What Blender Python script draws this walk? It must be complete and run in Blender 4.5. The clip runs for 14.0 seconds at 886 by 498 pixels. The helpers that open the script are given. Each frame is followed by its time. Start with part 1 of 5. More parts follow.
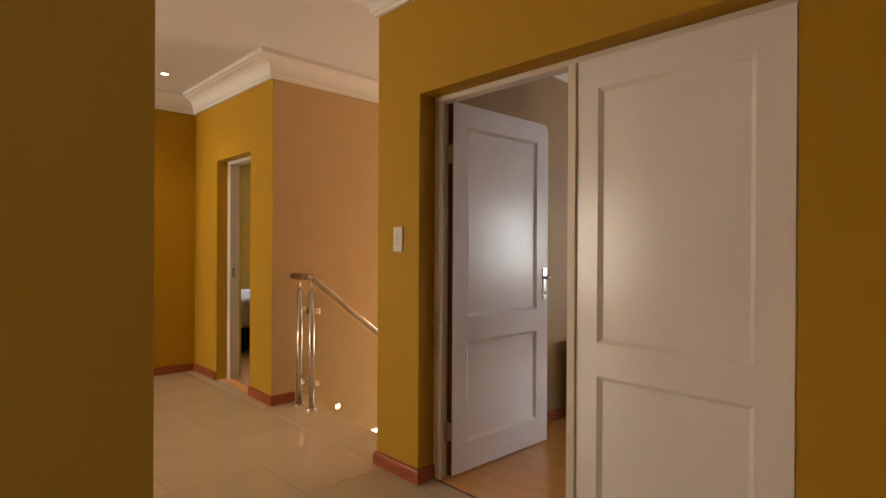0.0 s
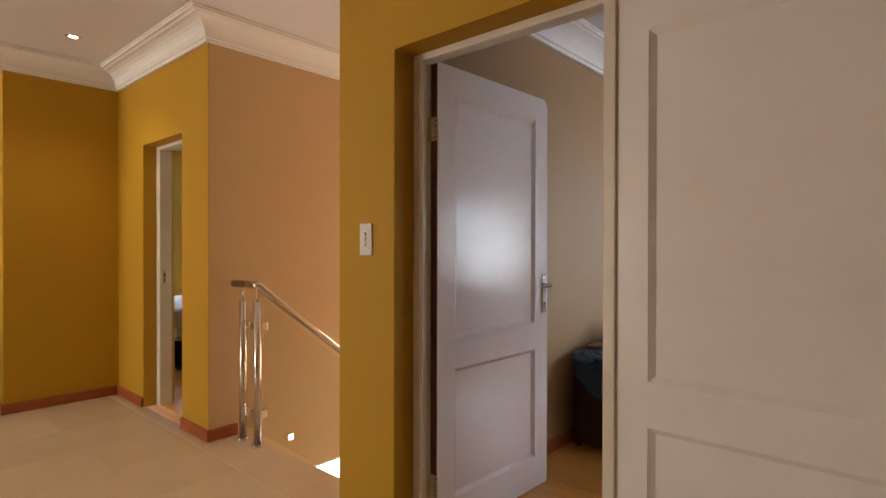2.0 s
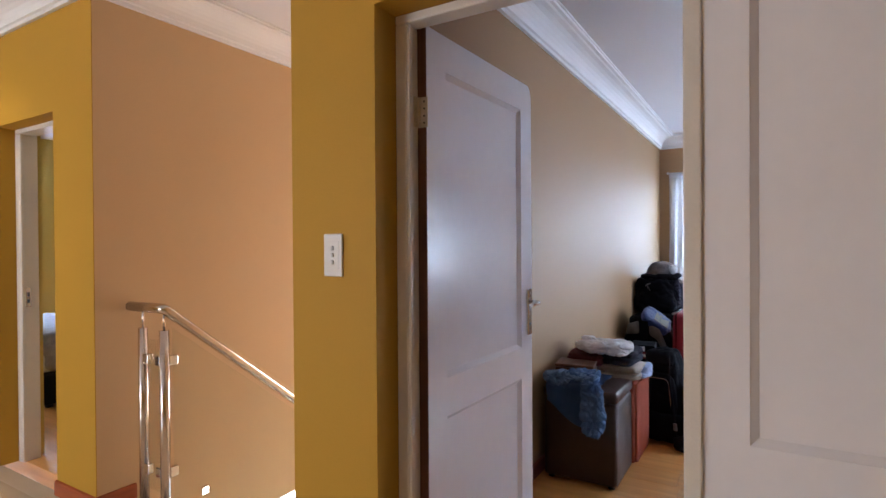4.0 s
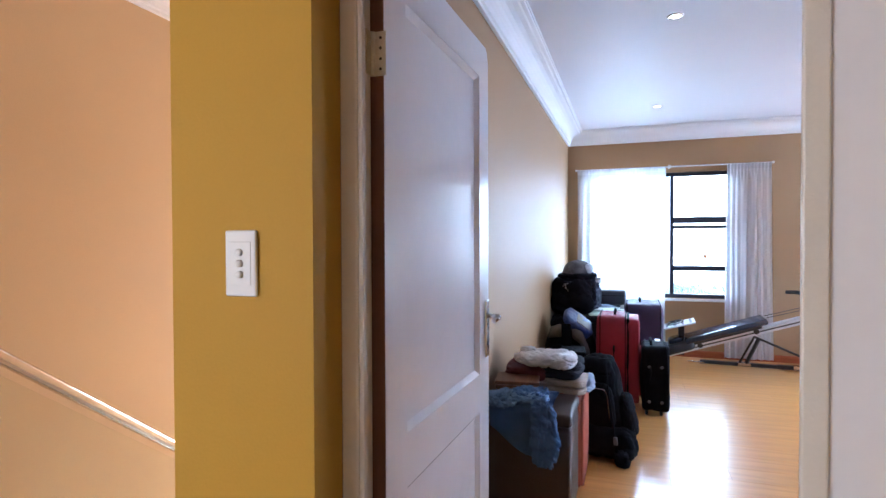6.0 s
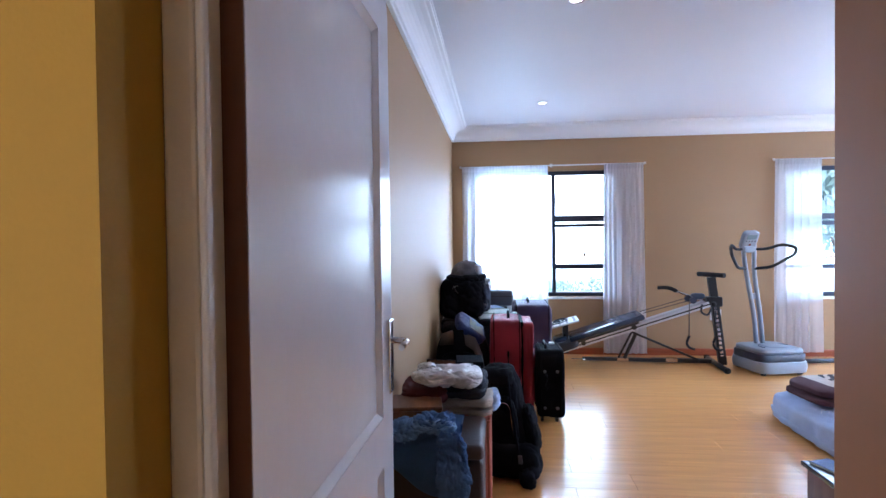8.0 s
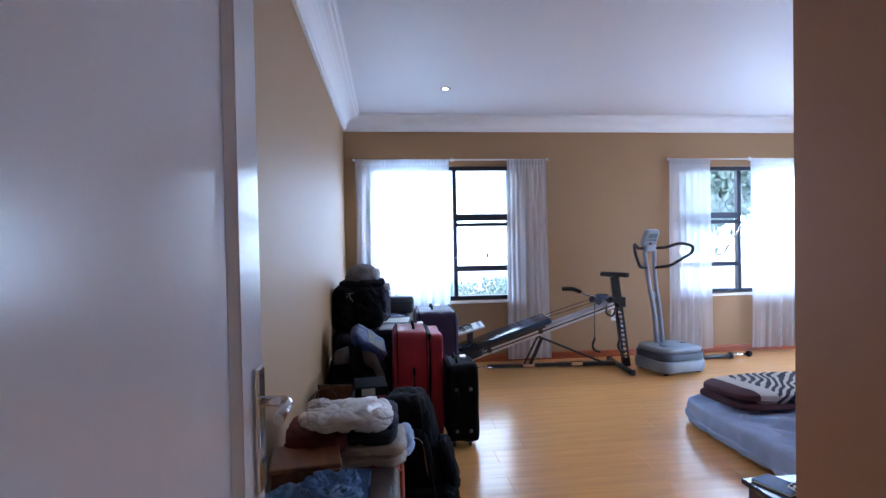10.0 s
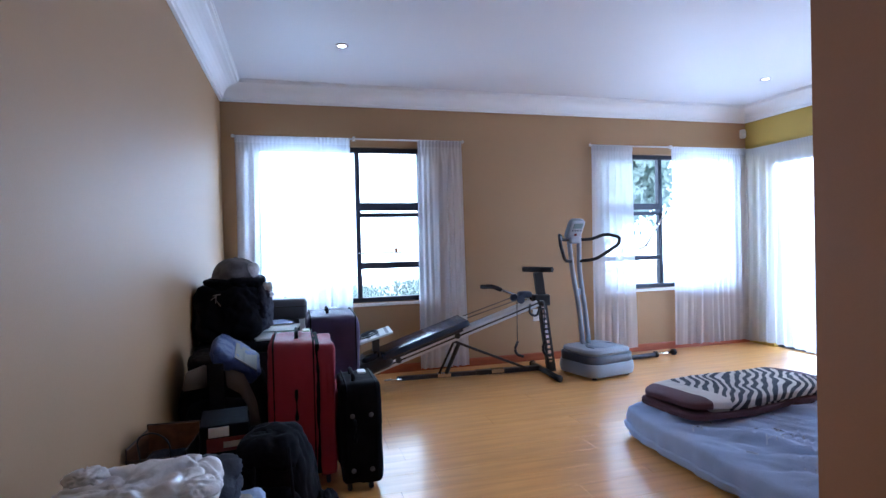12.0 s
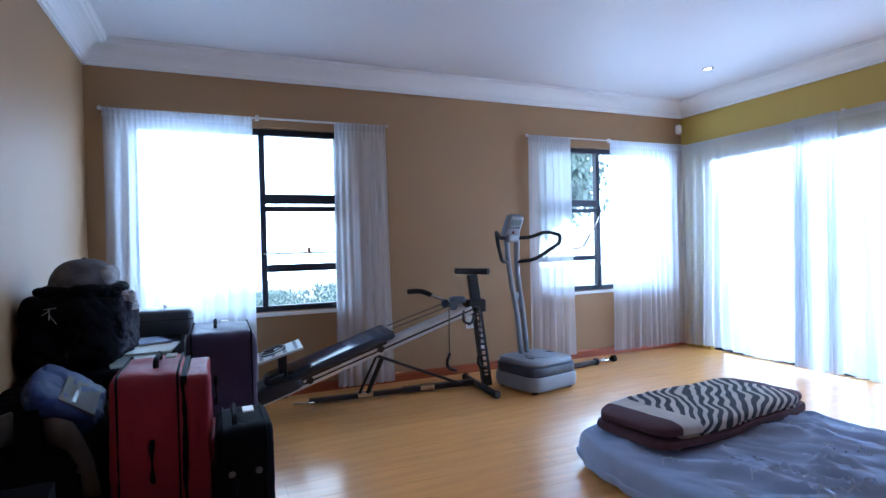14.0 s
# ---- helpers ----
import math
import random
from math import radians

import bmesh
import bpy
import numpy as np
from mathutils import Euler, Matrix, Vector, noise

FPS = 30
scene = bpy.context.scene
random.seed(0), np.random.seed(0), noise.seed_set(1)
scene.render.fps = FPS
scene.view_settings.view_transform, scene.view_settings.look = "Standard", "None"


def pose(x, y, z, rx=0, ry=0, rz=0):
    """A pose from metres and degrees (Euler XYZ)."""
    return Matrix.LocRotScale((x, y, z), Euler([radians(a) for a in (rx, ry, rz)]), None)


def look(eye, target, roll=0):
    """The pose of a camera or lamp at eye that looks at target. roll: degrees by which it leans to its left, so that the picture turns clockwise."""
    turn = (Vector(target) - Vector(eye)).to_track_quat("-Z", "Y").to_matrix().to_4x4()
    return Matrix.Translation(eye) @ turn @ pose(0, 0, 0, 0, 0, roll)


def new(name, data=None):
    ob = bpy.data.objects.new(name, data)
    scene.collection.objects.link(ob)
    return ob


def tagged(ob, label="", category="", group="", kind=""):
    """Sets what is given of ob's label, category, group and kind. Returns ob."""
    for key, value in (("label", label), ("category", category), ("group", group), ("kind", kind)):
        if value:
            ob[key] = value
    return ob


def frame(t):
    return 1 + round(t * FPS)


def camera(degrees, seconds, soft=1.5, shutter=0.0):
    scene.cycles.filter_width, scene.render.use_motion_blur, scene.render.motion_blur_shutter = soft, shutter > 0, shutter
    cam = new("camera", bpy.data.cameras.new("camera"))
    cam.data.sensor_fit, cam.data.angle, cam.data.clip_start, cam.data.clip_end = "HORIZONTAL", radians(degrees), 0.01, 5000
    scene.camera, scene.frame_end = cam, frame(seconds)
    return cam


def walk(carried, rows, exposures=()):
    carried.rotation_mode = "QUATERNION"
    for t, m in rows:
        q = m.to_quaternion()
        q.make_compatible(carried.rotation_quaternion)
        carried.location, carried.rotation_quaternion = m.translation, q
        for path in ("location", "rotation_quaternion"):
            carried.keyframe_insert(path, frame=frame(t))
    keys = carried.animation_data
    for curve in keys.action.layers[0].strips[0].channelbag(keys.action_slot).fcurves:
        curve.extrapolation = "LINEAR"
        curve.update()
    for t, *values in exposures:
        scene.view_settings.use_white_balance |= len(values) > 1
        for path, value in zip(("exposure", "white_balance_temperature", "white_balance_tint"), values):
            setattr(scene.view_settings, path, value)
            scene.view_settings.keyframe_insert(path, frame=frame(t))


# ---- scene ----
cam = camera(79.0, 14.0)
PATH = [
    (0, (0.69, 0.408, 1.256), (2.078, 1.848, 1.251), 0.3),
    (0.5, (0.791, 0.532, 1.243), (2.214, 1.938, 1.241), 0.3),
    (1, (0.912, 0.661, 1.261), (2.353, 2.048, 1.253), 0.1),
    (1.5, (1.007, 0.793, 1.254), (2.472, 2.155, 1.248), 0.1),
    (2, (1.08, 0.948, 1.271), (2.573, 2.28, 1.261), 0.1),
    (2.2, (1.138, 1.02, 1.26), (2.638, 2.343, 1.253), -0.1),
    (4.3, (1.326, 1.598, 1.339), (3.07, 2.576, 1.316), -0.2),
    (4.5, (1.38, 1.651, 1.34), (3.142, 2.596, 1.313), -0.1),
    (5, (1.474, 1.774, 1.34), (3.284, 2.624, 1.314), -0.2),
    (5.5, (1.558, 1.866, 1.339), (3.409, 2.625, 1.312), -0.2),
    (6, (1.652, 1.957, 1.346), (3.541, 2.611, 1.315), -0.2),
    (6.5, (1.723, 2.033, 1.349), (3.646, 2.581, 1.315), -0.3),
    (7, (1.821, 2.084, 1.344), (3.771, 2.526, 1.311), -0.4),
    (7.5, (1.944, 2.116, 1.349), (3.918, 2.439, 1.314), -0.5),
    (8, (2.063, 2.145, 1.355), (4.053, 2.346, 1.318), -0.7),
    (10.5, (2.806, 2.239, 1.319), (4.785, 1.953, 1.29), -1.1),
    (11, (2.976, 2.207, 1.302), (4.943, 1.849, 1.279), -1.2),
    (11.5, (3.174, 2.159, 1.294), (5.124, 1.715, 1.272), -1.3),
    (12, (3.379, 2.049, 1.211), (5.309, 1.525, 1.19), -1.4),
    (12.5, (3.503, 1.951, 1.201), (5.416, 1.369, 1.183), -1.4),
    (13, (3.657, 1.894, 1.187), (5.55, 1.249, 1.172), -1.4),
    (13.5, (3.838, 1.868, 1.2), (5.706, 1.153, 1.177), -1.4),
    (14, (3.966, 1.846, 1.18), (5.807, 1.065, 1.161), -1.4),
]
walk(cam, [(t, look(eye, target, roll)) for t, eye, target, roll in PATH], [(0.0, 0.08, 7500, 13), (1.0, 0.12, 7200, 13), (2.2, 0.24, 6500, 13), (4.5, 0.66, 5200, 13), (5.5, 0.95, 5000, 12), (6.5, 0.97, 4950, 12), (7.5, 0.70, 4950, 13), (8.2, 0.54, 4970, 14), (10.5, -0.05, 5000, 15), (12.0, -0.06, 4900, 14), (13.0, -0.14, 4850, 13), (14.0, -0.38, 4750, 11)])

# ---- light ----
world = bpy.data.worlds.new("sky")
scene.world = world
world.use_nodes = True
wn = world.node_tree.nodes
sky = wn.new("ShaderNodeTexSky")
sky.sky_type = "NISHITA"
sky.sun_disc = False
sky.sun_elevation = radians(52)
sky.sun_rotation = radians(291)
world.node_tree.links.new(sky.outputs[0], wn["Background"].inputs[0])
wn["Background"].inputs[1].default_value = 0.14
sun = new("sun", bpy.data.lights.new("sun", "SUN"))
sun.data.energy, sun.data.angle, sun.data.color = 5.0, radians(0.6), (1, 0.95, 0.87)
sun.matrix_world = look((0, 0, 20), (8, -3.0, 9))


def area_lamp(name, eye, target, w, h, watts, color):
    la = bpy.data.lights.new(name, "AREA")
    la.shape, la.size, la.size_y, la.energy, la.color = "RECTANGLE", w, h, watts, color
    ob = new(name, la)
    ob.matrix_world = look(eye, target)
    return ob


DAY = (0.76, 0.88, 1.0)
WARMDAY = (1.0, 0.92, 0.80)
# daylight standing in the openings
area_lamp("daylight_window_a", (8.72, 1.96, 1.38), (0, 1.96, -1.6), 0.84, 1.40, 43, DAY)
area_lamp("daylight_window_b", (8.72, -2.36, 1.38), (0, -2.36, -1.6), 0.76, 1.40, 55, DAY)
area_lamp("daylight_sliding_door", (6.62, -3.22, 1.05), (6.62, 5, -2.2), 2.70, 1.96, 165, DAY)
area_lamp("daylight_lounge", (-3.62, 6.2, 1.3), (0, 6.2, 1.2), 3.2, 1.9, 130, WARMDAY)
# Added warm fill inside the solid stair end wall, which has no opening.
area_lamp("stair_fill", (6.9, 3.65, 0.6), (2, 3.65, 0.9), 1.2, 2.2, 62, (1.0, 0.86, 0.70))
area_lamp("daylight_room_b", (3.72, 9.12, 1.34), (3.72, 0, 1.2), 0.86, 1.4, 90, DAY)


# ---- materials ----
def mat(name, color, rough=0.6, metal=0.0, vary=0.08, scale=3.0, fine=60.0, bump=0.02, spec=0.5, coat=0.0, alpha=None, stretch=(1, 1, 1), random_amount=0.0):
    m = bpy.data.materials.new(name)
    m.use_nodes = True
    nt = m.node_tree
    n, l = nt.nodes, nt.links
    b = n["Principled BSDF"]
    b.inputs["Roughness"].default_value = rough
    b.inputs["Metallic"].default_value = metal
    b.inputs["Specular IOR Level"].default_value = spec
    b.inputs["Coat Weight"].default_value = coat
    tc = n.new("ShaderNodeTexCoord")
    mp = n.new("ShaderNodeMapping")
    mp.inputs["Scale"].default_value = stretch
    l.new(tc.outputs["Object"], mp.inputs[0])
    a = n.new("ShaderNodeTexNoise")
    a.inputs["Scale"].default_value, a.inputs["Detail"].default_value = scale, 4
    f = n.new("ShaderNodeTexNoise")
    f.inputs["Scale"].default_value, f.inputs["Detail"].default_value = fine, 3
    l.new(mp.outputs[0], a.inputs["Vector"])
    l.new(mp.outputs[0], f.inputs["Vector"])
    mix = n.new("ShaderNodeMath")
    mix.operation = "MULTIPLY_ADD"
    l.new(f.outputs["Fac"], mix.inputs[0])
    mix.inputs[1].default_value = 0.45
    l.new(a.outputs["Fac"], mix.inputs[2])
    val = n.new("ShaderNodeMapRange")
    val.inputs["From Min"].default_value, val.inputs["From Max"].default_value = 0.4, 1.05
    val.inputs["To Min"].default_value, val.inputs["To Max"].default_value = 1 - vary, 1 + vary
    l.new(mix.outputs[0], val.inputs[0])
    out = val.outputs[0]
    if random_amount:
        oi = n.new("ShaderNodeObjectInfo")
        rr = n.new("ShaderNodeMapRange")
        rr.inputs["To Min"].default_value, rr.inputs["To Max"].default_value = 1 - random_amount, 1 + random_amount
        l.new(oi.outputs["Random"], rr.inputs[0])
        mm = n.new("ShaderNodeMath")
        mm.operation = "MULTIPLY"
        l.new(out, mm.inputs[0])
        l.new(rr.outputs[0], mm.inputs[1])
        out = mm.outputs[0]
    sc = n.new("ShaderNodeVectorMath")
    sc.operation = "SCALE"
    sc.inputs[0].default_value = color
    l.new(out, sc.inputs["Scale"])
    l.new(sc.outputs[0], b.inputs["Base Color"])
    if bump:
        bp = n.new("ShaderNodeBump")
        bp.inputs["Strength"].default_value, bp.inputs["Distance"].default_value = 0.6, bump * 0.1
        l.new(f.outputs["Fac"], bp.inputs["Height"])
        l.new(bp.outputs[0], b.inputs["Normal"])
    rv = n.new("ShaderNodeMapRange")
    rv.inputs["To Min"].default_value, rv.inputs["To Max"].default_value = max(0.02, rough - 0.06), min(1, rough + 0.06)
    l.new(a.outputs["Fac"], rv.inputs[0])
    l.new(rv.outputs[0], b.inputs["Roughness"])
    return m


def glow(name, color, strength):
    m = bpy.data.materials.new(name)
    m.use_nodes = True
    b = m.node_tree.nodes["Principled BSDF"]
    b.inputs["Base Color"].default_value = (*color, 1)
    b.inputs["Emission Color"].default_value = (*color, 1)
    b.inputs["Emission Strength"].default_value = strength
    return m


def glass_mat(name, tint=(0.95, 0.98, 0.97)):
    m = bpy.data.materials.new(name)
    m.use_nodes = True
    n, l = m.node_tree.nodes, m.node_tree.links
    n.remove(n["Principled BSDF"])
    g, t, mx, lw = n.new("ShaderNodeBsdfGlossy"), n.new("ShaderNodeBsdfTransparent"), n.new("ShaderNodeMixShader"), n.new("ShaderNodeLayerWeight")
    pw, mr = n.new("ShaderNodeMath"), n.new("ShaderNodeMapRange")
    pw.operation = "POWER"
    pw.inputs[1].default_value = 4
    mr.inputs["To Min"].default_value, mr.inputs["To Max"].default_value = 0.03, 0.7
    g.inputs["Roughness"].default_value = 0.02
    t.inputs["Color"].default_value = (*tint, 1)
    l.new(lw.outputs["Facing"], pw.inputs[0])
    l.new(pw.outputs[0], mr.inputs[0])
    l.new(mr.outputs[0], mx.inputs[0])
    l.new(t.outputs[0], mx.inputs[1])
    l.new(g.outputs[0], mx.inputs[2])
    l.new(mx.outputs[0], n["Material Output"].inputs[0])
    return m


def sheer_mat(name, see=0.42, pass_light=0.66):
    m = bpy.data.materials.new(name)
    m.use_nodes = True
    n, l = m.node_tree.nodes, m.node_tree.links
    n.remove(n["Principled BSDF"])
    t, d, tr = n.new("ShaderNodeBsdfTransparent"), n.new("ShaderNodeBsdfDiffuse"), n.new("ShaderNodeBsdfTranslucent")
    d.inputs["Color"].default_value = (0.87, 0.87, 0.89, 1)
    tr.inputs["Color"].default_value = (pass_light * 0.94, pass_light * 0.97, pass_light * 1.06, 1)
    m1, m2 = n.new("ShaderNodeMixShader"), n.new("ShaderNodeMixShader")
    m1.inputs[0].default_value = 0.68
    l.new(d.outputs[0], m1.inputs[1])
    l.new(tr.outputs[0], m1.inputs[2])
    no = n.new("ShaderNodeTexNoise")
    no.inputs["Scale"].default_value = 380
    tc = n.new("ShaderNodeTexCoord")
    l.new(tc.outputs["Object"], no.inputs["Vector"])
    mr = n.new("ShaderNodeMapRange")
    mr.inputs["To Min"].default_value, mr.inputs["To Max"].default_value = 1 - see - 0.15, 1 - see + 0.15
    l.new(no.outputs["Fac"], mr.inputs[0])
    l.new(mr.outputs[0], m2.inputs[0])
    l.new(t.outputs[0], m2.inputs[1])
    l.new(m1.outputs[0], m2.inputs[2])
    l.new(m2.outputs[0], n["Material Output"].inputs[0])
    return m


def wood_mat(name, dark, light, rough, along=(1.2, 14, 14), coat=0.0, random_amount=0.06, bump=0.006):
    m = mat(name, (1, 1, 1), rough, vary=0.05, scale=2.0, fine=40, bump=bump, coat=coat, stretch=along, random_amount=random_amount)
    n, l = m.node_tree.nodes, m.node_tree.links
    b = n["Principled BSDF"]
    wv = n.new("ShaderNodeTexNoise")
    wv.inputs["Scale"].default_value, wv.inputs["Detail"].default_value, wv.inputs["Distortion"].default_value = 1.6, 5, 0.6
    l.new(n["Mapping"].outputs[0], wv.inputs["Vector"])
    cr = n.new("ShaderNodeValToRGB")
    cr.color_ramp.elements[0].position, cr.color_ramp.elements[0].color = 0.32, (*dark, 1)
    cr.color_ramp.elements[1].position, cr.color_ramp.elements[1].color = 0.68, (*light, 1)
    l.new(wv.outputs["Fac"], cr.inputs[0])
    sc = n["Vector Math"]
    l.new(cr.outputs[0], sc.inputs[0])
    b.inputs["Coat Roughness"].default_value = 0.16
    return m


M_YELLOW = mat("yellow_wall_paint", (0.48, 0.27, 0.018), 0.62, vary=0.05, scale=1.2, fine=140, bump=0.008, spec=0.3)
M_OLIVE = mat("ochre_wall_paint", (0.50, 0.35, 0.075), 0.6, vary=0.05, scale=1.2, fine=140, bump=0.008, spec=0.3)
M_PEACH = mat("peach_wall_paint", (0.61, 0.42, 0.225), 0.58, vary=0.05, scale=1.1, fine=140, bump=0.008, spec=0.35)
M_TAN = mat("tan_wall_paint", (0.365, 0.225, 0.108), 0.58, vary=0.05, scale=1.1, fine=140, bump=0.008, spec=0.4)
M_CEIL = mat("ceiling_paint", (0.72, 0.71, 0.73), 0.55, vary=0.02, scale=1.5, fine=90, bump=0.015, spec=0.4)
M_CORN = mat("cornice_plaster", (0.82, 0.81, 0.81), 0.6, vary=0.02, scale=3, fine=90, bump=0.015)
M_WHITE = mat("white_gloss_paint", (0.85, 0.82, 0.84), 0.20, vary=0.03, scale=4, fine=30, bump=0.006, spec=0.6)
M_CREAM = mat("cream_frame_paint", (0.72, 0.66, 0.58), 0.35, vary=0.05, scale=5, fine=120, bump=0.012)
M_SKIRT = wood_mat("red_wood_skirting", (0.26, 0.055, 0.018), (0.38, 0.095, 0.03), 0.35, along=(2, 2, 14))
M_DARKWOOD = wood_mat("brown_door_edge", (0.10, 0.035, 0.015), (0.17, 0.065, 0.03), 0.45, along=(14, 14, 1.2))
M_LAM = wood_mat("laminate_plank", (0.72, 0.345, 0.088), (0.86, 0.435, 0.122), 0.37, along=(14, 1.2, 14), coat=0.8, random_amount=0.03, bump=0.0005)
M_TILE = mat("cream_floor_tile", (0.62, 0.49, 0.34), 0.11, vary=0.06, scale=2.5, fine=9, bump=0, spec=0.5, random_amount=0.04)
M_GROUT = mat("tile_grout", (0.57, 0.45, 0.31), 0.45)
M_STEEL = mat("brushed_steel", (0.62, 0.57, 0.53), 0.19, metal=1.0, vary=0.05, scale=8, fine=200, bump=0.006)
M_CHROME = mat("chrome", (0.75, 0.75, 0.76), 0.12, metal=1.0, vary=0.03, bump=0)
M_RAIL = mat("anodised_aluminium", (0.70, 0.73, 0.78), 0.34, metal=0.75, vary=0.03, bump=0)
M_HINGE = mat("painted_hinge", (0.62, 0.55, 0.40), 0.4, metal=0.4, vary=0.15, scale=40, bump=0.02)
M_ALU = mat("dark_window_aluminium", (0.035, 0.04, 0.06), 0.4, metal=0.3, vary=0.1, bump=0.005)
M_BLACK = mat("black_plastic", (0.014, 0.014, 0.017), 0.42, vary=0.15, scale=10, bump=0.01)
M_RUBBER = mat("black_foam_grip", (0.016, 0.016, 0.018), 0.8, vary=0.2, scale=30, bump=0.04)
M_PLASTIC = mat("white_plastic", (0.74, 0.72, 0.70), 0.35, vary=0.02, bump=0.004)
M_VIBGREY = mat("grey_moulded_plastic", (0.25, 0.28, 0.33), 0.38, vary=0.04, scale=6, bump=0.01)
M_VIBDARK = mat("slate_moulded_plastic", (0.045, 0.055, 0.085), 0.42, vary=0.05, scale=6, bump=0.01)
M_SEAT = mat("black_vinyl", (0.020, 0.032, 0.060), 0.19, vary=0.03, scale=1.2, bump=0, spec=0.8)
M_RED = mat("red_suitcase_fabric", (0.29, 0.009, 0.028), 0.6, vary=0.14, scale=7, fine=300, bump=0.05)
M_PURPLE = mat("purple_suitcase_fabric", (0.034, 0.016, 0.064), 0.55, vary=0.12, scale=7, fine=300, bump=0.05)
M_BAGBLK = mat("black_nylon", (0.011, 0.011, 0.014), 0.6, vary=0.3, scale=7, fine=260, bump=0.02, spec=0.09)
M_BAGBLK.node_tree.nodes["Principled BSDF"].inputs["IOR"].default_value = 1.15
M_BAGGREY = mat("grey_nylon", (0.13, 0.115, 0.115), 0.7, vary=0.15, scale=9, fine=260, bump=0.06)
M_BAGBLUE = mat("blue_nylon", (0.006, 0.026, 0.15), 0.5, vary=0.15, scale=9, fine=260, bump=0.05)
M_CAP = mat("grey_cap_cotton", (0.10, 0.09, 0.095), 0.85, vary=0.9, scale=13, fine=200, bump=0.05)
M_CAPLIGHT = mat("pale_cap_cotton", (0.42, 0.41, 0.41), 0.85, vary=0.5, scale=22, fine=200, bump=0.05)
M_DENIM = mat("blue_denim", (0.075, 0.15, 0.32), 0.85, vary=0.35, scale=9, fine=220, bump=0.08)
# Second, paler blue for one sleeve and the collar.
M_DENIM_PALE = mat("pale_denim", (0.16, 0.27, 0.46), 0.85, vary=0.4, scale=11, fine=220, bump=0.08)
M_LEATHER = mat("brown_leather", (0.045, 0.022, 0.016), 0.42, vary=0.15, scale=9, fine=150, bump=0.04)
M_CORAL = mat("coral_ribbed_fabric", (0.42, 0.10, 0.05), 0.85, vary=0.12, scale=9, fine=200, bump=0.06)
M_POLY = mat("white_plastic_bag", (0.66, 0.63, 0.63), 0.37, vary=0.08, scale=9, bump=0.03)
M_CLOTHW = mat("cream_cloth", (0.46, 0.40, 0.34), 0.9, vary=0.1, scale=9, fine=200, bump=0.06)
M_CLOTHD = mat("navy_cloth", (0.022, 0.024, 0.04), 0.9, vary=0.15, scale=9, fine=200, bump=0.06)
M_CLOTHR = mat("maroon_cloth", (0.14, 0.02, 0.02), 0.9, vary=0.15, scale=9, fine=200, bump=0.06)
M_WOODBOX = wood_mat("brown_box_wood", (0.14, 0.055, 0.02), (0.24, 0.10, 0.04), 0.5)
M_GREYCASE = mat("grey_hard_case", (0.075, 0.08, 0.095), 0.4, vary=0.08, scale=12, bump=0.02)
M_PAPER = mat("paper", (0.62, 0.63, 0.60), 0.8, vary=0.05, bump=0.01)
M_SHEET = mat("blue_grey_sheet", (0.37, 0.45, 0.65), 0.85, vary=0.12, scale=6, fine=240, bump=0.05)
M_MOTIF = mat("pale_print", (0.56, 0.62, 0.74), 0.85, vary=0.08, bump=0.03)
M_MAROON = mat("maroon_blanket", (0.075, 0.028, 0.035), 0.95, vary=0.2, scale=12, fine=260, bump=0.1)
M_BEIGE = mat("beige_blanket", (0.40, 0.34, 0.29), 0.95, vary=0.14, scale=12, fine=260, bump=0.1)
M_NAVY = mat("navy_sofa_fabric", (0.012, 0.014, 0.026), 0.75, vary=0.15, scale=8, fine=240, bump=0.05)
M_CUSH = mat("slate_blue_cushion", (0.060, 0.095, 0.18), 0.85, vary=0.15, scale=8, fine=240, bump=0.06)
M_DUVET = mat("grey_patterned_duvet", (0.30, 0.29, 0.36), 0.9, vary=0.3, scale=22, fine=120, bump=0.06)
M_STAIR = mat("pale_stair_tile", (0.56, 0.5, 0.42), 0.3, vary=0.06)
M_GLASS = glass_mat("clear_glass")
M_BALU = glass_mat("balustrade_glass", (0.965, 0.975, 0.955))
M_SHEER = sheer_mat("sheer_white_voile", 0.35)
M_HEAD = sheer_mat("gathered_voile_heading", 0.22)
M_GATHER = sheer_mat("loosely_gathered_voile", 0.30, 0.92)
M_BUNCH = sheer_mat("bunched_voile", 0.26, 0.62)
M_LAMPGLOW = glow("lamp_glow", (1.0, 0.86, 0.62), 14)
M_DAYGLOW = glow("cool_lamp_glow", (1.0, 0.97, 0.95), 10)
M_STEPGLOW = glow("step_lamp_glow", (1.0, 0.90, 0.70), 9)
# Leaf green lightened so its colour carries the outdoor glare and haze.
M_LEAF = mat("glare_lightened_leaf", (0.40, 0.50, 0.45), 0.6, vary=0.35, scale=3, bump=0.02)
M_BARK = mat("bark", (0.10, 0.07, 0.05), 0.9, vary=0.3, bump=0.1)
# Even pale tone for the outdoor ground, no particular surface.
M_GROUND = mat("pale_ground", (0.45, 0.43, 0.40), 0.9, vary=0.3, scale=0.6, bump=0.05)
# Tan wall colour with shade and warm hall light put into it.
M_TAN_SHADED = mat("shaded_tan_wall_paint", (0.36, 0.185, 0.095), 0.55, vary=0.05, scale=1.1, fine=140, bump=0.008, spec=0.35)
M_HAZE = glow("bright_haze", (0.93, 0.97, 1.0), 5.0)
M_LCD = mat("lcd_screen", (0.16, 0.22, 0.24), 0.2, vary=0.03, bump=0)


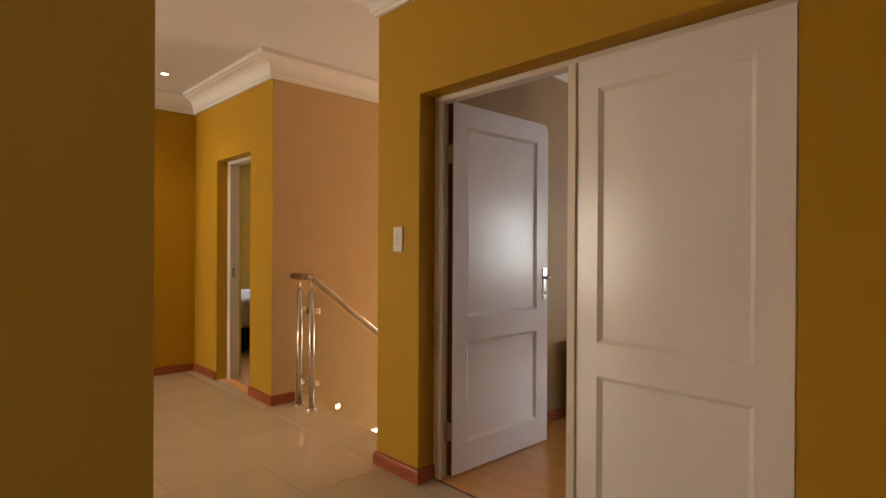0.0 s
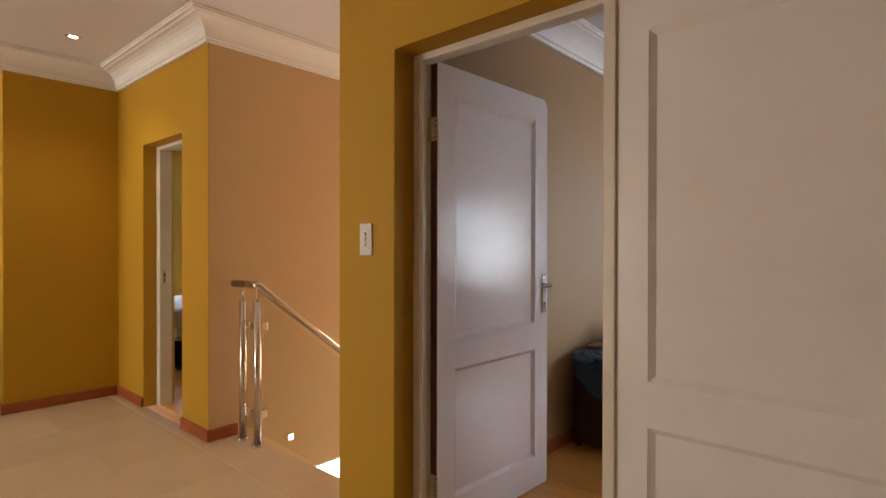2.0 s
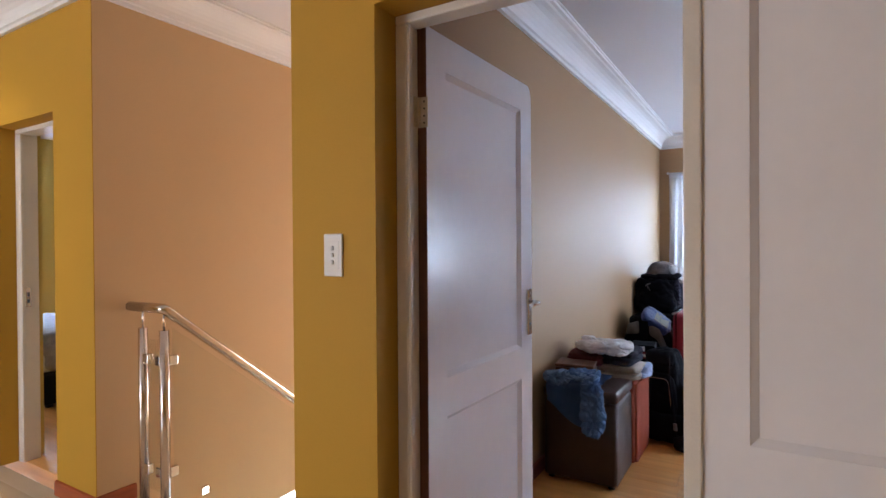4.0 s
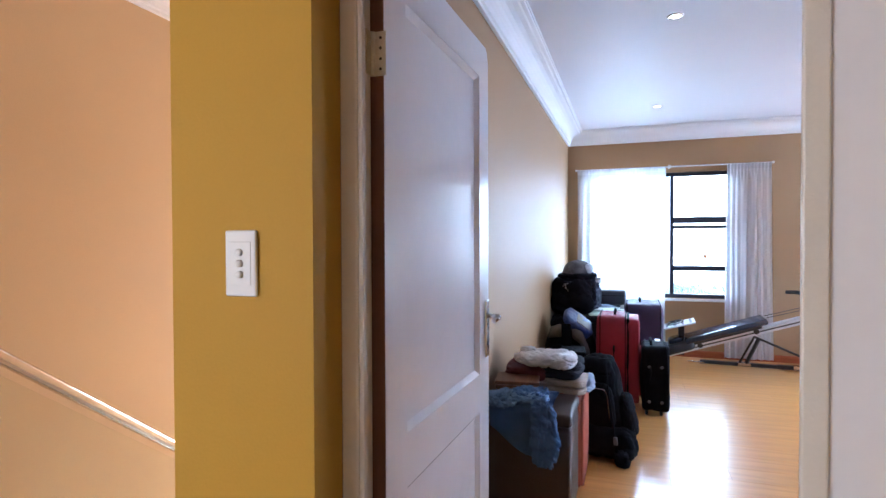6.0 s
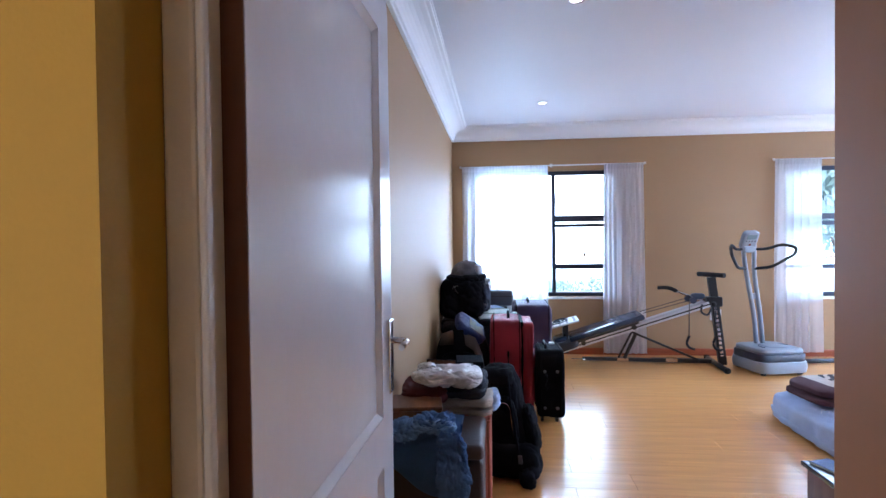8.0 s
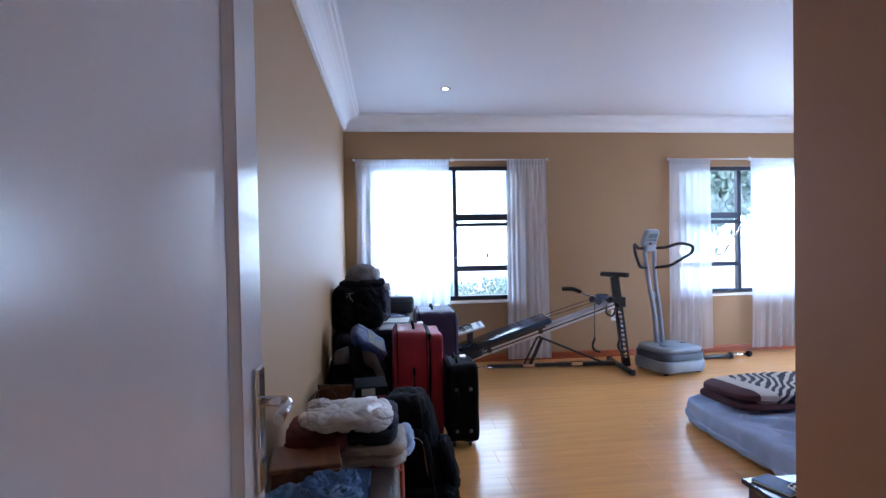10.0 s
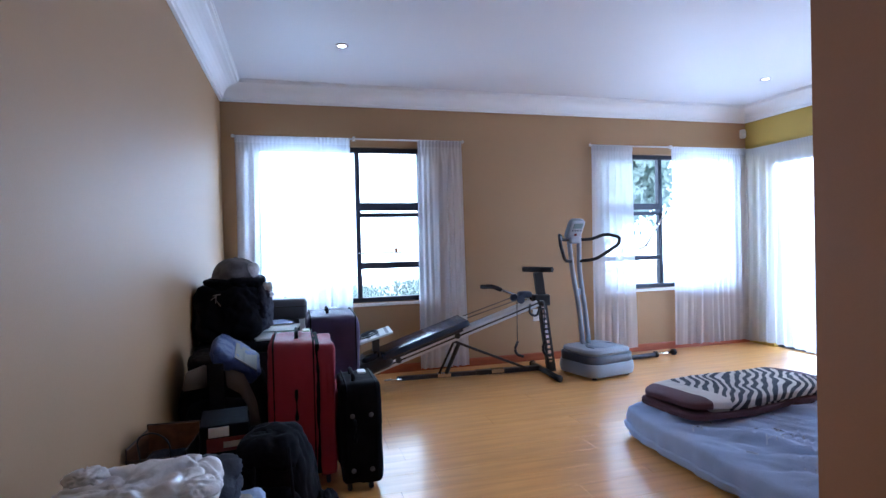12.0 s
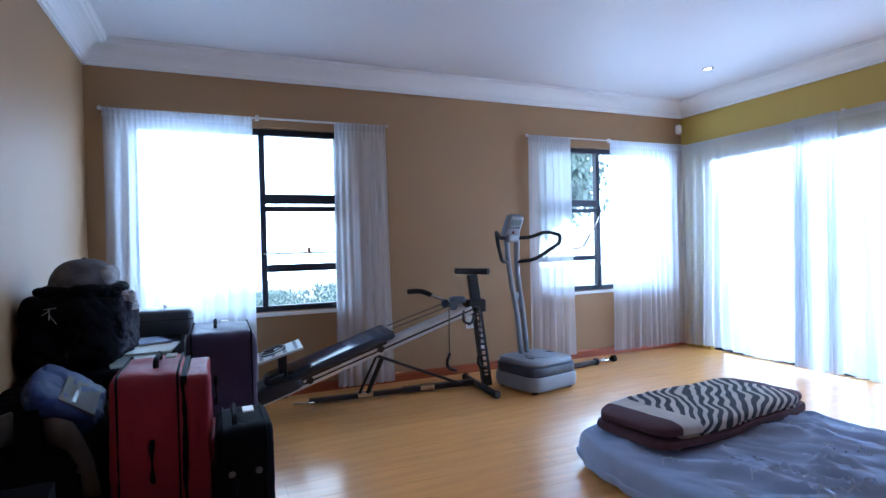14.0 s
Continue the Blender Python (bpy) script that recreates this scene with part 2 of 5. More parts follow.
# ---- mesh helpers ----
def box(bm, x0, y0, z0, x1, y1, z1):
    v = [bm.verts.new(p) for p in ((x0, y0, z0), (x1, y0, z0), (x1, y1, z0), (x0, y1, z0), (x0, y0, z1), (x1, y0, z1), (x1, y1, z1), (x0, y1, z1))]
    for f in ((0, 3, 2, 1), (4, 5, 6, 7), (0, 1, 5, 4), (1, 2, 6, 5), (2, 3, 7, 6), (3, 0, 4, 7)):
        bm.faces.new([v[i] for i in f])
    return v


def rbox(x0, y0, z0, x1, y1, z1, bev=0.01, seg=2):
    bm = bmesh.new()
    box(bm, x0, y0, z0, x1, y1, z1)
    if bev:
        bmesh.ops.bevel(bm, geom=bm.edges[:], offset=bev, segments=seg, profile=0.5, affect="EDGES")
    return bm


def soft(cx, cy, cz, sx, sy, sz, e=0.35, cuts=10, wob=0.0, freq=3.0, seed=0.0, crease=0.0):
    """A rounded, slightly lumpy block with full sizes sx, sy, sz."""
    bm = bmesh.new()
    bmesh.ops.create_cube(bm, size=2)
    bmesh.ops.subdivide_edges(bm, edges=bm.edges[:], cuts=cuts, use_grid_fill=True)
    for v in bm.verts:
        p = v.co
        n = (abs(p.x) ** (2 / e) + abs(p.y) ** (2 / e) + abs(p.z) ** (2 / e)) ** (e / 2)
        q = Vector((p.x / n * sx / 2, p.y / n * sy / 2, p.z / n * sz / 2))
        if wob:
            d = noise.noise(Vector((q.x * freq + seed, q.y * freq, q.z * freq))) + 0.5 * noise.noise(Vector((q.x * freq * 2.7, q.y * freq * 2.7 + seed, q.z * freq * 2.7)))
            q += p.normalized() * d * wob
        if crease:
            k = Vector((q.x * freq * 1.3 + seed * 2, q.y * freq * 2.1, q.z * freq * 1.7 - seed))
            k += Vector((noise.noise(k * 0.7), noise.noise(k * 0.7 + Vector((5, 0, 0))), 0)) * 0.8
            f = abs(noise.noise(k))
            f2 = abs(noise.noise(k * 2.3 + Vector((1, 2, 3))))
            q -= p.normalized() * crease * (max(0, 0.22 - f) / 0.22 + 0.5 * max(0, 0.2 - f2) / 0.2)
        v.co = q + Vector((cx, cy, cz))
    return bm


def tube(points, r, seg=10, closed=False, cap=True):
    bm = bmesh.new()
    pts = [Vector(p) for p in points]
    rings = []
    n = len(pts)
    up = Vector((0, 0, 1))
    for i, p in enumerate(pts):
        a = pts[i - 1] if i or closed else p
        b = pts[(i + 1) % n] if i < n - 1 or closed else p
        d = (b - a).normalized()
        s = d.cross(up)
        if s.length < 1e-3:
            s = d.cross(Vector((0, 1, 0)))
        s.normalize()
        u = s.cross(d).normalized()
        k = r[i] if isinstance(r, (list, tuple)) else r
        rings.append([bm.verts.new(p + (s * math.cos(t) + u * math.sin(t)) * k) for t in [2 * math.pi * j / seg for j in range(seg)]])
    for i in range(n if closed else n - 1):
        a, b = rings[i], rings[(i + 1) % n]
        for j in range(seg):
            bm.faces.new((a[j], a[(j + 1) % seg], b[(j + 1) % seg], b[j]))
    if cap and not closed:
        bm.faces.new(rings[0][::-1])
        bm.faces.new(rings[-1])
    for f in bm.faces:
        f.smooth = len(f.verts) == 4
    return bm


def rounded(points, r, steps=5):
    """The line through points with its inner corners rounded."""
    pts = [Vector(p) for p in points]
    out = [pts[0]]
    for a, b, c in zip(pts, pts[1:], pts[2:]):
        u, w = (a - b), (c - b)
        k = min(r, u.length * 0.45, w.length * 0.45)
        p, q = b + u.normalized() * k, b + w.normalized() * k
        for i in range(steps + 1):
            t = i / steps
            out.append(p * (1 - t) ** 2 + b * 2 * t * (1 - t) + q * t ** 2)
    out.append(pts[-1])
    return out


def disc(cx, cy, cz, r, h, axis="z", seg=16, bev=0.0):
    bm = bmesh.new()
    bmesh.ops.create_cone(bm, cap_ends=True, segments=seg, radius1=r, radius2=r, depth=h)
    if bev:
        bmesh.ops.bevel(bm, geom=[e for e in bm.edges if len(e.link_faces) == 2 and any(len(f.verts) > 4 for f in e.link_faces)], offset=bev, segments=2, affect="EDGES")
    rot = {"z": Matrix(), "x": Matrix.Rotation(math.pi / 2, 4, "Y"), "y": Matrix.Rotation(math.pi / 2, 4, "X")}[axis]
    bmesh.ops.transform(bm, matrix=Matrix.Translation((cx, cy, cz)) @ rot, verts=bm.verts)
    return bm


def mesh_of(name, bm, material, smooth=False):
    me = bpy.data.meshes.new(name)
    bmesh.ops.recalc_face_normals(bm, faces=bm.faces[:])
    if smooth:
        for f in bm.faces:
            f.smooth = True
    bm.to_mesh(me)
    bm.free()
    me.materials.append(material)
    return me


def part(name, bm, material, parent=None, label="", smooth=False, m=None):
    ob = new(name, mesh_of(name, bm, material, smooth))
    if parent:
        ob.parent = parent
    if m is not None:
        ob.matrix_basis = m
    return tagged(ob, label)


def thing(name, label, category, at=(0, 0, 0), rz=0, group=""):
    ob = new(name)
    ob.matrix_basis = pose(*at, 0, 0, rz)
    ob.empty_display_size = 0.1
    return tagged(ob, label, category, group)


def structure(name, bm, material, label="", category="", smooth=False):
    return tagged(part(name, bm, material, None, "", smooth), label, category, "", "structure")


def wall_mesh(axis, p0, p1, a0, a1, z0, z1, holes=()):
    """A wall between p0 and p1 across axis, from a0 to a1 along the other; holes: (a, b, low, high)."""
    bm = bmesh.new()

    def b(a, c, lo, hi):
        if c - a > 1e-4 and hi - lo > 1e-4:
            if axis == "x":
                box(bm, p0, a, lo, p1, c, hi)
            else:
                box(bm, a, p0, lo, c, p1, hi)
    at = a0
    for h0, h1, lo, hi in sorted(holes):
        b(at, h0, z0, z1)
        b(h0, h1, z0, lo)
        b(h0, h1, hi, z1)
        at = h1
    b(at, a1, z0, z1)
    return bm


def run_profile(path, profile, closed=False):
    """Sweeps (out, z) along a plan line; out points to the left of the way."""
    bm = bmesh.new()
    n = len(path)
    rings = []
    for i in range(n):
        p = Vector(path[i])
        d0 = (p - Vector(path[i - 1])).normalized() if i or closed else None
        d1 = (Vector(path[(i + 1) % n]) - p).normalized() if i < n - 1 or closed else None
        d0, d1 = d0 or d1, d1 or d0
        n0, n1 = Vector((-d0.y, d0.x)), Vector((-d1.y, d1.x))
        mt = (n0 + n1) / max(0.2, 1 + n0.dot(n1))
        rings.append([bm.verts.new((p.x + mt.x * o, p.y + mt.y * o, z)) for o, z in profile])
    for i in range(n if closed else n - 1):
        a, b = rings[i], rings[(i + 1) % n]
        for j in range(len(profile) - 1):
            bm.faces.new((a[j], b[j], b[j + 1], a[j + 1]))
    return bm


# ---- plan ----
HALL_X, BED_X0, BED_X1 = 2.58, 2.80, 8.40
BED_Y0, BED_Y1 = -2.92, 2.665
HALL_H, BED_H = 2.74, 2.645
DOOR_Y0, DOOR_Y1, DOOR_H = 0.83, 2.553, 2.072
CLOSET_X, CLOSET_Y = 4.50, 0.72

# floors
fl = structure("floor_hall", wall_mesh("x", -3.6, 2.68, -1.7, 9.1, -0.25, -0.0015), M_GROUT, "cream polished tile floor of the upstairs hall", "floor")
structure("floor_landing", rbox(2.68, 2.9, -0.25, 2.90, 4.40, -0.006, 0), M_GROUT)
fb = structure("floor_bedroom", wall_mesh("x", 2.68, 8.6, -3.1, 2.66, -0.25, -0.004), M_WOODBOX, "honey-coloured laminate plank floor with a sheen", "floor")
fr = structure("floor_room_b", wall_mesh("x", 2.78, 7.0, 4.52, 8.9, -0.2, 0.0), M_LAM, "honey laminate floor of the other bedroom", "floor")

# ceilings
structure("ceiling_hall", wall_mesh("x", -3.7, 2.69, -1.7, 9.1, HALL_H, HALL_H + 0.12), M_CEIL, "white painted hall ceiling", "ceiling")
structure("ceiling_stair", rbox(2.69, 2.78, HALL_H, 7.1, 4.51, HALL_H + 0.12, 0), M_CEIL, "white stairwell ceiling", "ceiling")
structure("ceiling_bedroom", wall_mesh("x", 2.69, 8.6, -3.1, 2.77, BED_H, BED_H + 0.12), M_CEIL, "smooth white bedroom ceiling", "ceiling")
structure("ceiling_room_b", rbox(2.7, 4.51, 2.62, 7.0, 8.9, 2.72, 0), M_CEIL, "white ceiling", "ceiling")

# walls
structure("wall_door_hall", wall_mesh("x", HALL_X, 2.69, -1.6, 2.912, 0, HALL_H, [(DOOR_Y0, DOOR_Y1, 0, DOOR_H)]), M_YELLOW, "ochre yellow hall wall round the double door", "wall")
structure("wall_door_bedroom", wall_mesh("x", 2.69, BED_X0, 0.6, 2.78, 0, HALL_H, [(DOOR_Y0, DOOR_Y1, 0, DOOR_H)]), M_TAN, "tan bedroom wall round the double door", "wall")
structure("wall_stair_south", wall_mesh("y", 2.78, 2.912, 2.69, 7.1, -2.9, HALL_H), M_PEACH, "peach stairwell wall", "wall")
structure("wall_bedroom_north", wall_mesh("y", BED_Y1, 2.78, BED_X0, 8.62, 0, BED_H), M_TAN, "long tan bedroom wall", "wall")
W1 = (0.86, 2.40, 0.67, 2.13)
W2 = (-2.70, -1.05, 0.67, 2.12)
structure("wall_bedroom_east", wall_mesh("x", BED_X1, 8.62, BED_Y0, BED_Y1, 0, BED_H, [W1, W2]), M_TAN, "tan bedroom wall with two windows", "wall")
structure("wall_bedroom_south", wall_mesh("y", -3.12, BED_Y0, 4.4, 8.62, 0, BED_H, [(5.2, 8.06, 0, 2.05)]), M_OLIVE, "yellow bedroom wall above the sliding door", "wall")
structure("wall_closet_east", wall_mesh("x", 4.38, CLOSET_X, BED_Y0, CLOSET_Y, 0, BED_H), M_TAN_SHADED, "tan wall at the entry corner, browned for shade", "wall")
structure("wall_closet_north", wall_mesh("y", 0.60, CLOSET_Y, BED_X0, 4.38, 0, BED_H), M_TAN_SHADED, "tan wall of the entry passage, browned for shade", "wall")
structure("wall_corner_skin", rbox(2.665, 4.40, 0, 2.669, 4.52, HALL_H, 0), M_YELLOW)
structure("wall_stair_north", wall_mesh("y", 4.40, 4.52, 2.669, 7.1, -2.9, HALL_H, [(3.3, 5.4, -2.3, -0.402)]), M_PEACH, "peach stairwell wall", "wall")
structure("wall_stair_end", wall_mesh("x", 7.0, 7.1, 2.9, 4.4, -2.9, HALL_H), M_PEACH, "peach stairwell end wall", "wall")
structure("wall_hall_east", wall_mesh("x", 2.665, 2.78, 4.52, 6.20, 0, HALL_H, [(4.80, 5.52, 0, 2.06)]), M_YELLOW, "ochre hall wall with the far bedroom door", "wall")
structure("wall_room_b_west", wall_mesh("x", 2.78, 2.90, 4.52, 8.9, 0, HALL_H, [(4.80, 5.52, 0, 2.06)]), M_OLIVE, "yellow wall of the other bedroom", "wall")
structure("wall_hall_north", wall_mesh("y", 6.09, 6.20, 1.89, 2.665, 0, HALL_H), M_YELLOW, "ochre hall wall", "wall")
structure("wall_lounge_east", wall_mesh("x", 1.89, 2.0, 6.20, 8.8, 0, HALL_H), M_YELLOW, "ochre lounge wall", "wall")
structure("wall_lounge_north", wall_mesh("y", 8.8, 8.92, -3.6, 2.0, 0, HALL_H), M_YELLOW, "ochre lounge wall", "wall")
structure("wall_lounge_west", wall_mesh("x", -3.6, -3.5, 0.9, 8.8, 0, HALL_H, [(4.6, 7.8, 0.35, 2.25)]), M_YELLOW, "ochre lounge wall with a wide window", "wall")
structure("wall_start", wall_mesh("y", 0.657, 0.90, -3.5, 0.76, 0, HALL_H), M_OLIVE, "ochre wall end beside the path", "wall")
structure("wall_hall_south", wall_mesh("y", -1.7, -1.6, -1.6, 2.69, 0, HALL_H), M_YELLOW, "ochre hall wall", "wall")
structure("wall_hall_west", wall_mesh("x", -1.6, -1.5, -1.6, 0.657, 0, HALL_H), M_YELLOW, "ochre hall wall", "wall")
structure("wall_room_b_north", wall_mesh("y", 8.9, 9.0, 2.9, 7.0, 0, HALL_H, [(3.28, 4.2, 0.6, 2.06)]), M_OLIVE, "yellow wall of the other bedroom", "wall")
structure("wall_room_b_east", wall_mesh("x", 6.9, 7.0, 4.52, 8.9, 0, HALL_H), M_OLIVE, "yellow wall of the other bedroom", "wall")

# cornices
def cornice_profile(zb, zt, d=0.185):
    h = zt - zb
    pts = [(0.001, zb), (0.022, zb), (0.024, zb + 0.018), (0.036, zb + 0.024)]
    for i in range(7):
        t = i / 6
        pts.append((0.036 + (d - 0.075) * (1 - math.cos(t * math.pi / 2)), zb + 0.030 + (h - 0.062) * math.sin(t * math.pi / 2)))
    return pts + [(d - 0.030, zt - 0.026), (d - 0.010, zt - 0.026), (d - 0.008, zt - 0.012), (d, zt - 0.012), (d, zt - 0.001)]


BED_LINE = [(BED_X0, CLOSET_Y), (CLOSET_X, CLOSET_Y), (CLOSET_X, BED_Y0), (BED_X1, BED_Y0), (BED_X1, BED_Y1), (BED_X0, BED_Y1)]
HALL_LINE = [(HALL_X, -1.6), (HALL_X, 2.912), (7.0, 2.912), (7.0, 4.40), (2.665, 4.40), (2.665, 6.09), (1.89, 6.09), (1.89, 8.8), (-3.5, 8.8), (-3.5, 0.9), (0.76, 0.9), (0.76, 0.657), (-1.5, 0.657), (-1.5, -1.6)]
structure("cornice_bedroom", run_profile(BED_LINE, cornice_profile(2.492, BED_H), True), M_CORN, "stepped white plaster cornice", "cornice")
structure("cornice_hall", run_profile(HALL_LINE, cornice_profile(2.585, HALL_H), True), M_CORN, "stepped white plaster cornice", "cornice")

# skirting
SK = [(0.002, 0.001), (0.016, 0.001), (0.016, 0.062), (0.012, 0.074), (0.002, 0.078)]
structure("baseboard_hall_door", run_profile([(HALL_X, 2.60), (HALL_X, 2.912), (2.88, 2.912)], SK), M_SKIRT, "red-brown wooden skirting", "skirting")
structure("baseboard_hall_south", run_profile([(HALL_X, -1.6), (HALL_X, DOOR_Y0)], SK), M_SKIRT)
structure("baseboard_reveal", run_profile([(2.688, DOOR_Y1), (HALL_X, DOOR_Y1), (HALL_X, 2.60)], SK), M_SKIRT)
structure("baseboard_hall_corner", run_profile([(2.86, 4.40), (2.665, 4.40), (2.665, 4.80)], SK), M_SKIRT)
structure("baseboard_hall_north", run_profile([(2.665, 5.52), (2.665, 6.09), (1.89, 6.09), (1.89, 8.8), (-3.5, 8.8)], SK), M_SKIRT)
structure("baseboard_bedroom_east", run_profile([(BED_X1, BED_Y0), (BED_X1, BED_Y1)], SK), M_SKIRT, "red-brown wooden skirting", "skirting")
structure("baseboard_bedroom_north", run_profile([(BED_X1, BED_Y1), (BED_X0, BED_Y1)], SK), M_SKIRT)
structure("baseboard_closet", run_profile([(BED_X0, CLOSET_Y), (CLOSET_X, CLOSET_Y), (CLOSET_X, BED_Y0)], SK), M_SKIRT)

# ---- double door ----
def door_frame(name, x0, x1, y0, y1, top, material, label, prof=0.026, far=0.026):
    th = thing(name, label, "door frame")
    part("jamb", rbox(x0, y0, 0, x1, y0 + prof - 0.003, top - 0.03, 0.006), material, th)
    part("jamb", rbox(x0, y1 - far + 0.003, 0, x1, y1, top - 0.03, 0.006), material, th)
    part("head", rbox(x0, y0, top - 0.03, x1, y1, top, 0.006), material, th)
    part("stop", rbox(x0 + 0.002, y0 + prof - 0.003, 0, x0 + 0.018, y0 + prof + 0.008, top - 0.03, 0.003), material, th)
    part("stop", rbox(x0 + 0.002, y1 - far - 0.008, 0, x0 + 0.018, y1 - far + 0.003, top - 0.03, 0.003), material, th)
    th["kind"] = "structure"
    return th


door_frame("door_frame_1", 2.688, 2.757, DOOR_Y0, DOOR_Y1, DOOR_H, M_CREAM, "cream-painted timber double door frame", 0.026, 0.046)


def panel_door(th, w, h, t, worn=0.0):
    """A two-panel leaf, along +x from its hinge, faces at y = 0 and y = t."""
    st, rail_top, rail_mid, rail_bot = 0.115, 0.125, 0.135, 0.16
    z1 = 0.86
    body = bmesh.new()
    box(body, 0, 0, 0, st, t, h)
    prof = [(w - st, 0), (w, 0), (w, h - worn), (w - worn * 0.25, h - worn * 0.3), (w - worn * 0.6, h), (w - st, h)] if worn else [(w - st, 0), (w, 0), (w, h), (w - st, h)]
    fa, fc = [body.verts.new((x, 0, z)) for x, z in prof], [body.verts.new((x, t, z)) for x, z in prof]
    body.faces.new(fa)
    body.faces.new(fc[::-1])
    for i in range(len(prof)):
        k = (i + 1) % len(prof)
        body.faces.new((fa[i], fa[k], fc[k], fc[i]))
    box(body, st, 0, 0, w - st, t, rail_bot)
    box(body, st, 0, z1 - rail_mid, w - st, t, z1)
    box(body, st, 0, h - rail_top, w - st, t, h)
    part("leaf_frame", body, M_WHITE, th)
    for lo, hi in ((rail_bot, z1 - rail_mid), (z1, h - rail_top)):
        part("panel", rbox(st, 0.015, lo, w - st, t - 0.015, hi, 0), M_WHITE, th)
        for yy, s in ((0.015, -1), (t - 0.015, 1)):
            k = 0.018
            mo = bmesh.new()
            a = [(st, lo), (w - st, lo), (w - st, hi), (st, hi)]
            b = [(st + k, lo + k), (w - st - k, lo + k), (w - st - k, hi - k), (st + k, hi - k)]
            va = [mo.verts.new((x, yy + s * 0.0135, z)) for x, z in a]
            vb = [mo.verts.new((x, yy + s * 0.001, z)) for x, z in b]
            for i in range(4):
                mo.faces.new((va[i], va[(i + 1) % 4], vb[(i + 1) % 4], vb[i]))
            part("moulding", mo, M_WHITE, th)


def door_handle(th, x, z, y, s, material=M_CHROME):
    """Lever and long plate on the face at y, pointing along s in y; the lever goes to -x."""
    pl = part("handle_plate", rbox(x - 0.021, min(y, y + s * 0.010), z - 0.15, x + 0.021, max(y, y + s * 0.010), z + 0.06, 0.004), M_CHROME, th, "chrome handle plate")
    part("lever", tube(rounded([(x, y, z), (x, y + s * 0.055, z), (x - 0.088, y + s * 0.056, z - 0.004)], 0.02), 0.009), material, pl, "brushed steel lever handle")
    part("keyhole", disc(x, y + s * 0.0105, z - 0.10, 0.007, 0.004, "y"), M_BLACK, pl)


def hinge(th, z, x=0.0, y=0.0):
    h = part("hinge", rbox(x - 0.034, y + 0.0325, z - 0.05, x - 0.004, y + 0.0355, z + 0.05, 0.001), M_HINGE, th, "painted steel butt hinge")
    part("hinge_leaf", rbox(x - 0.0065, y - 0.001, z - 0.05, x - 0.0037, y + 0.030, z + 0.05, 0.001), M_HINGE, h)
    for k in range(5):
        part("knuckle", disc(x - 0.008, y + 0.031, z - 0.04 + k * 0.02, 0.006, 0.019, "z", 10), M_HINGE, h)
    for zz in (-0.035, -0.012, 0.012, 0.035):
        part("screw", disc(x - 0.0065, y + 0.012, z + zz, 0.0035, 0.002, "x", 8), M_BLACK, h)


leaf1 = thing("door_leaf", "white two-panel door leaf standing open into the bedroom", "door", (2.762, 2.480, 0.008), -1.6)
panel_door(leaf1, 0.852, 2.045, 0.044, 0.055)
part("hinge_edge", rbox(-0.0035, 0.001, 0.002, -0.0005, 0.043, 2.04, 0), M_DARKWOOD, leaf1, "bare brown wooden door edge")
door_handle(leaf1, 0.812, 1.060, 0.0, -1, M_STEEL)
door_handle(leaf1, 0.812, 1.060, 0.044, 1)
for hz in (0.24, 1.76):
    hinge(leaf1, hz, 0.0, -0.006)
leaf2 = thing("door_leaf", "white two-panel door leaf, closed", "door", (2.672, 0.878, 0.008), 90)
panel_door(leaf2, 0.812, 2.032, 0.040)
leaf2.matrix_basis = pose(2.715, 0.858, 0.008, 0, 0, 90)
part("meeting_strip", rbox(0.795, 0.0405, 0.0, 0.835, 0.052, 2.03, 0.004), M_CREAM, leaf2, "rounded cream cover strip")
part("flush_bolt", rbox(0.8125, 0.01, 0.62, 0.815, 0.03, 0.80, 0.0005), M_STEEL, leaf2)

# light switch on the pier
def switch(name, y, z, x, nrock=3, w=0.078, h=0.138):
    th = thing(name, "white rocker light switch on the ochre wall", "light switch", (x, y, z))
    plate = part("plate", rbox(-0.009, -w / 2, -h / 2, 0, w / 2, h / 2, 0.004), M_PLASTIC, th)
    part("trim", rbox(-0.0105, -w / 2 + 0.012, -h / 2 + 0.024, -0.0085, w / 2 - 0.012, h / 2 - 0.024, 0.001), M_PLASTIC, th)
    for k in range(nrock):
        part("rocker", soft(-0.012, 0, (k - (nrock - 1) / 2) * 0.023, 0.012, 0.016, 0.016, 0.8, 4), M_PLASTIC, th, smooth=True)
    return th


switch("light_switch", 2.722, 1.30, HALL_X - 0.0005)



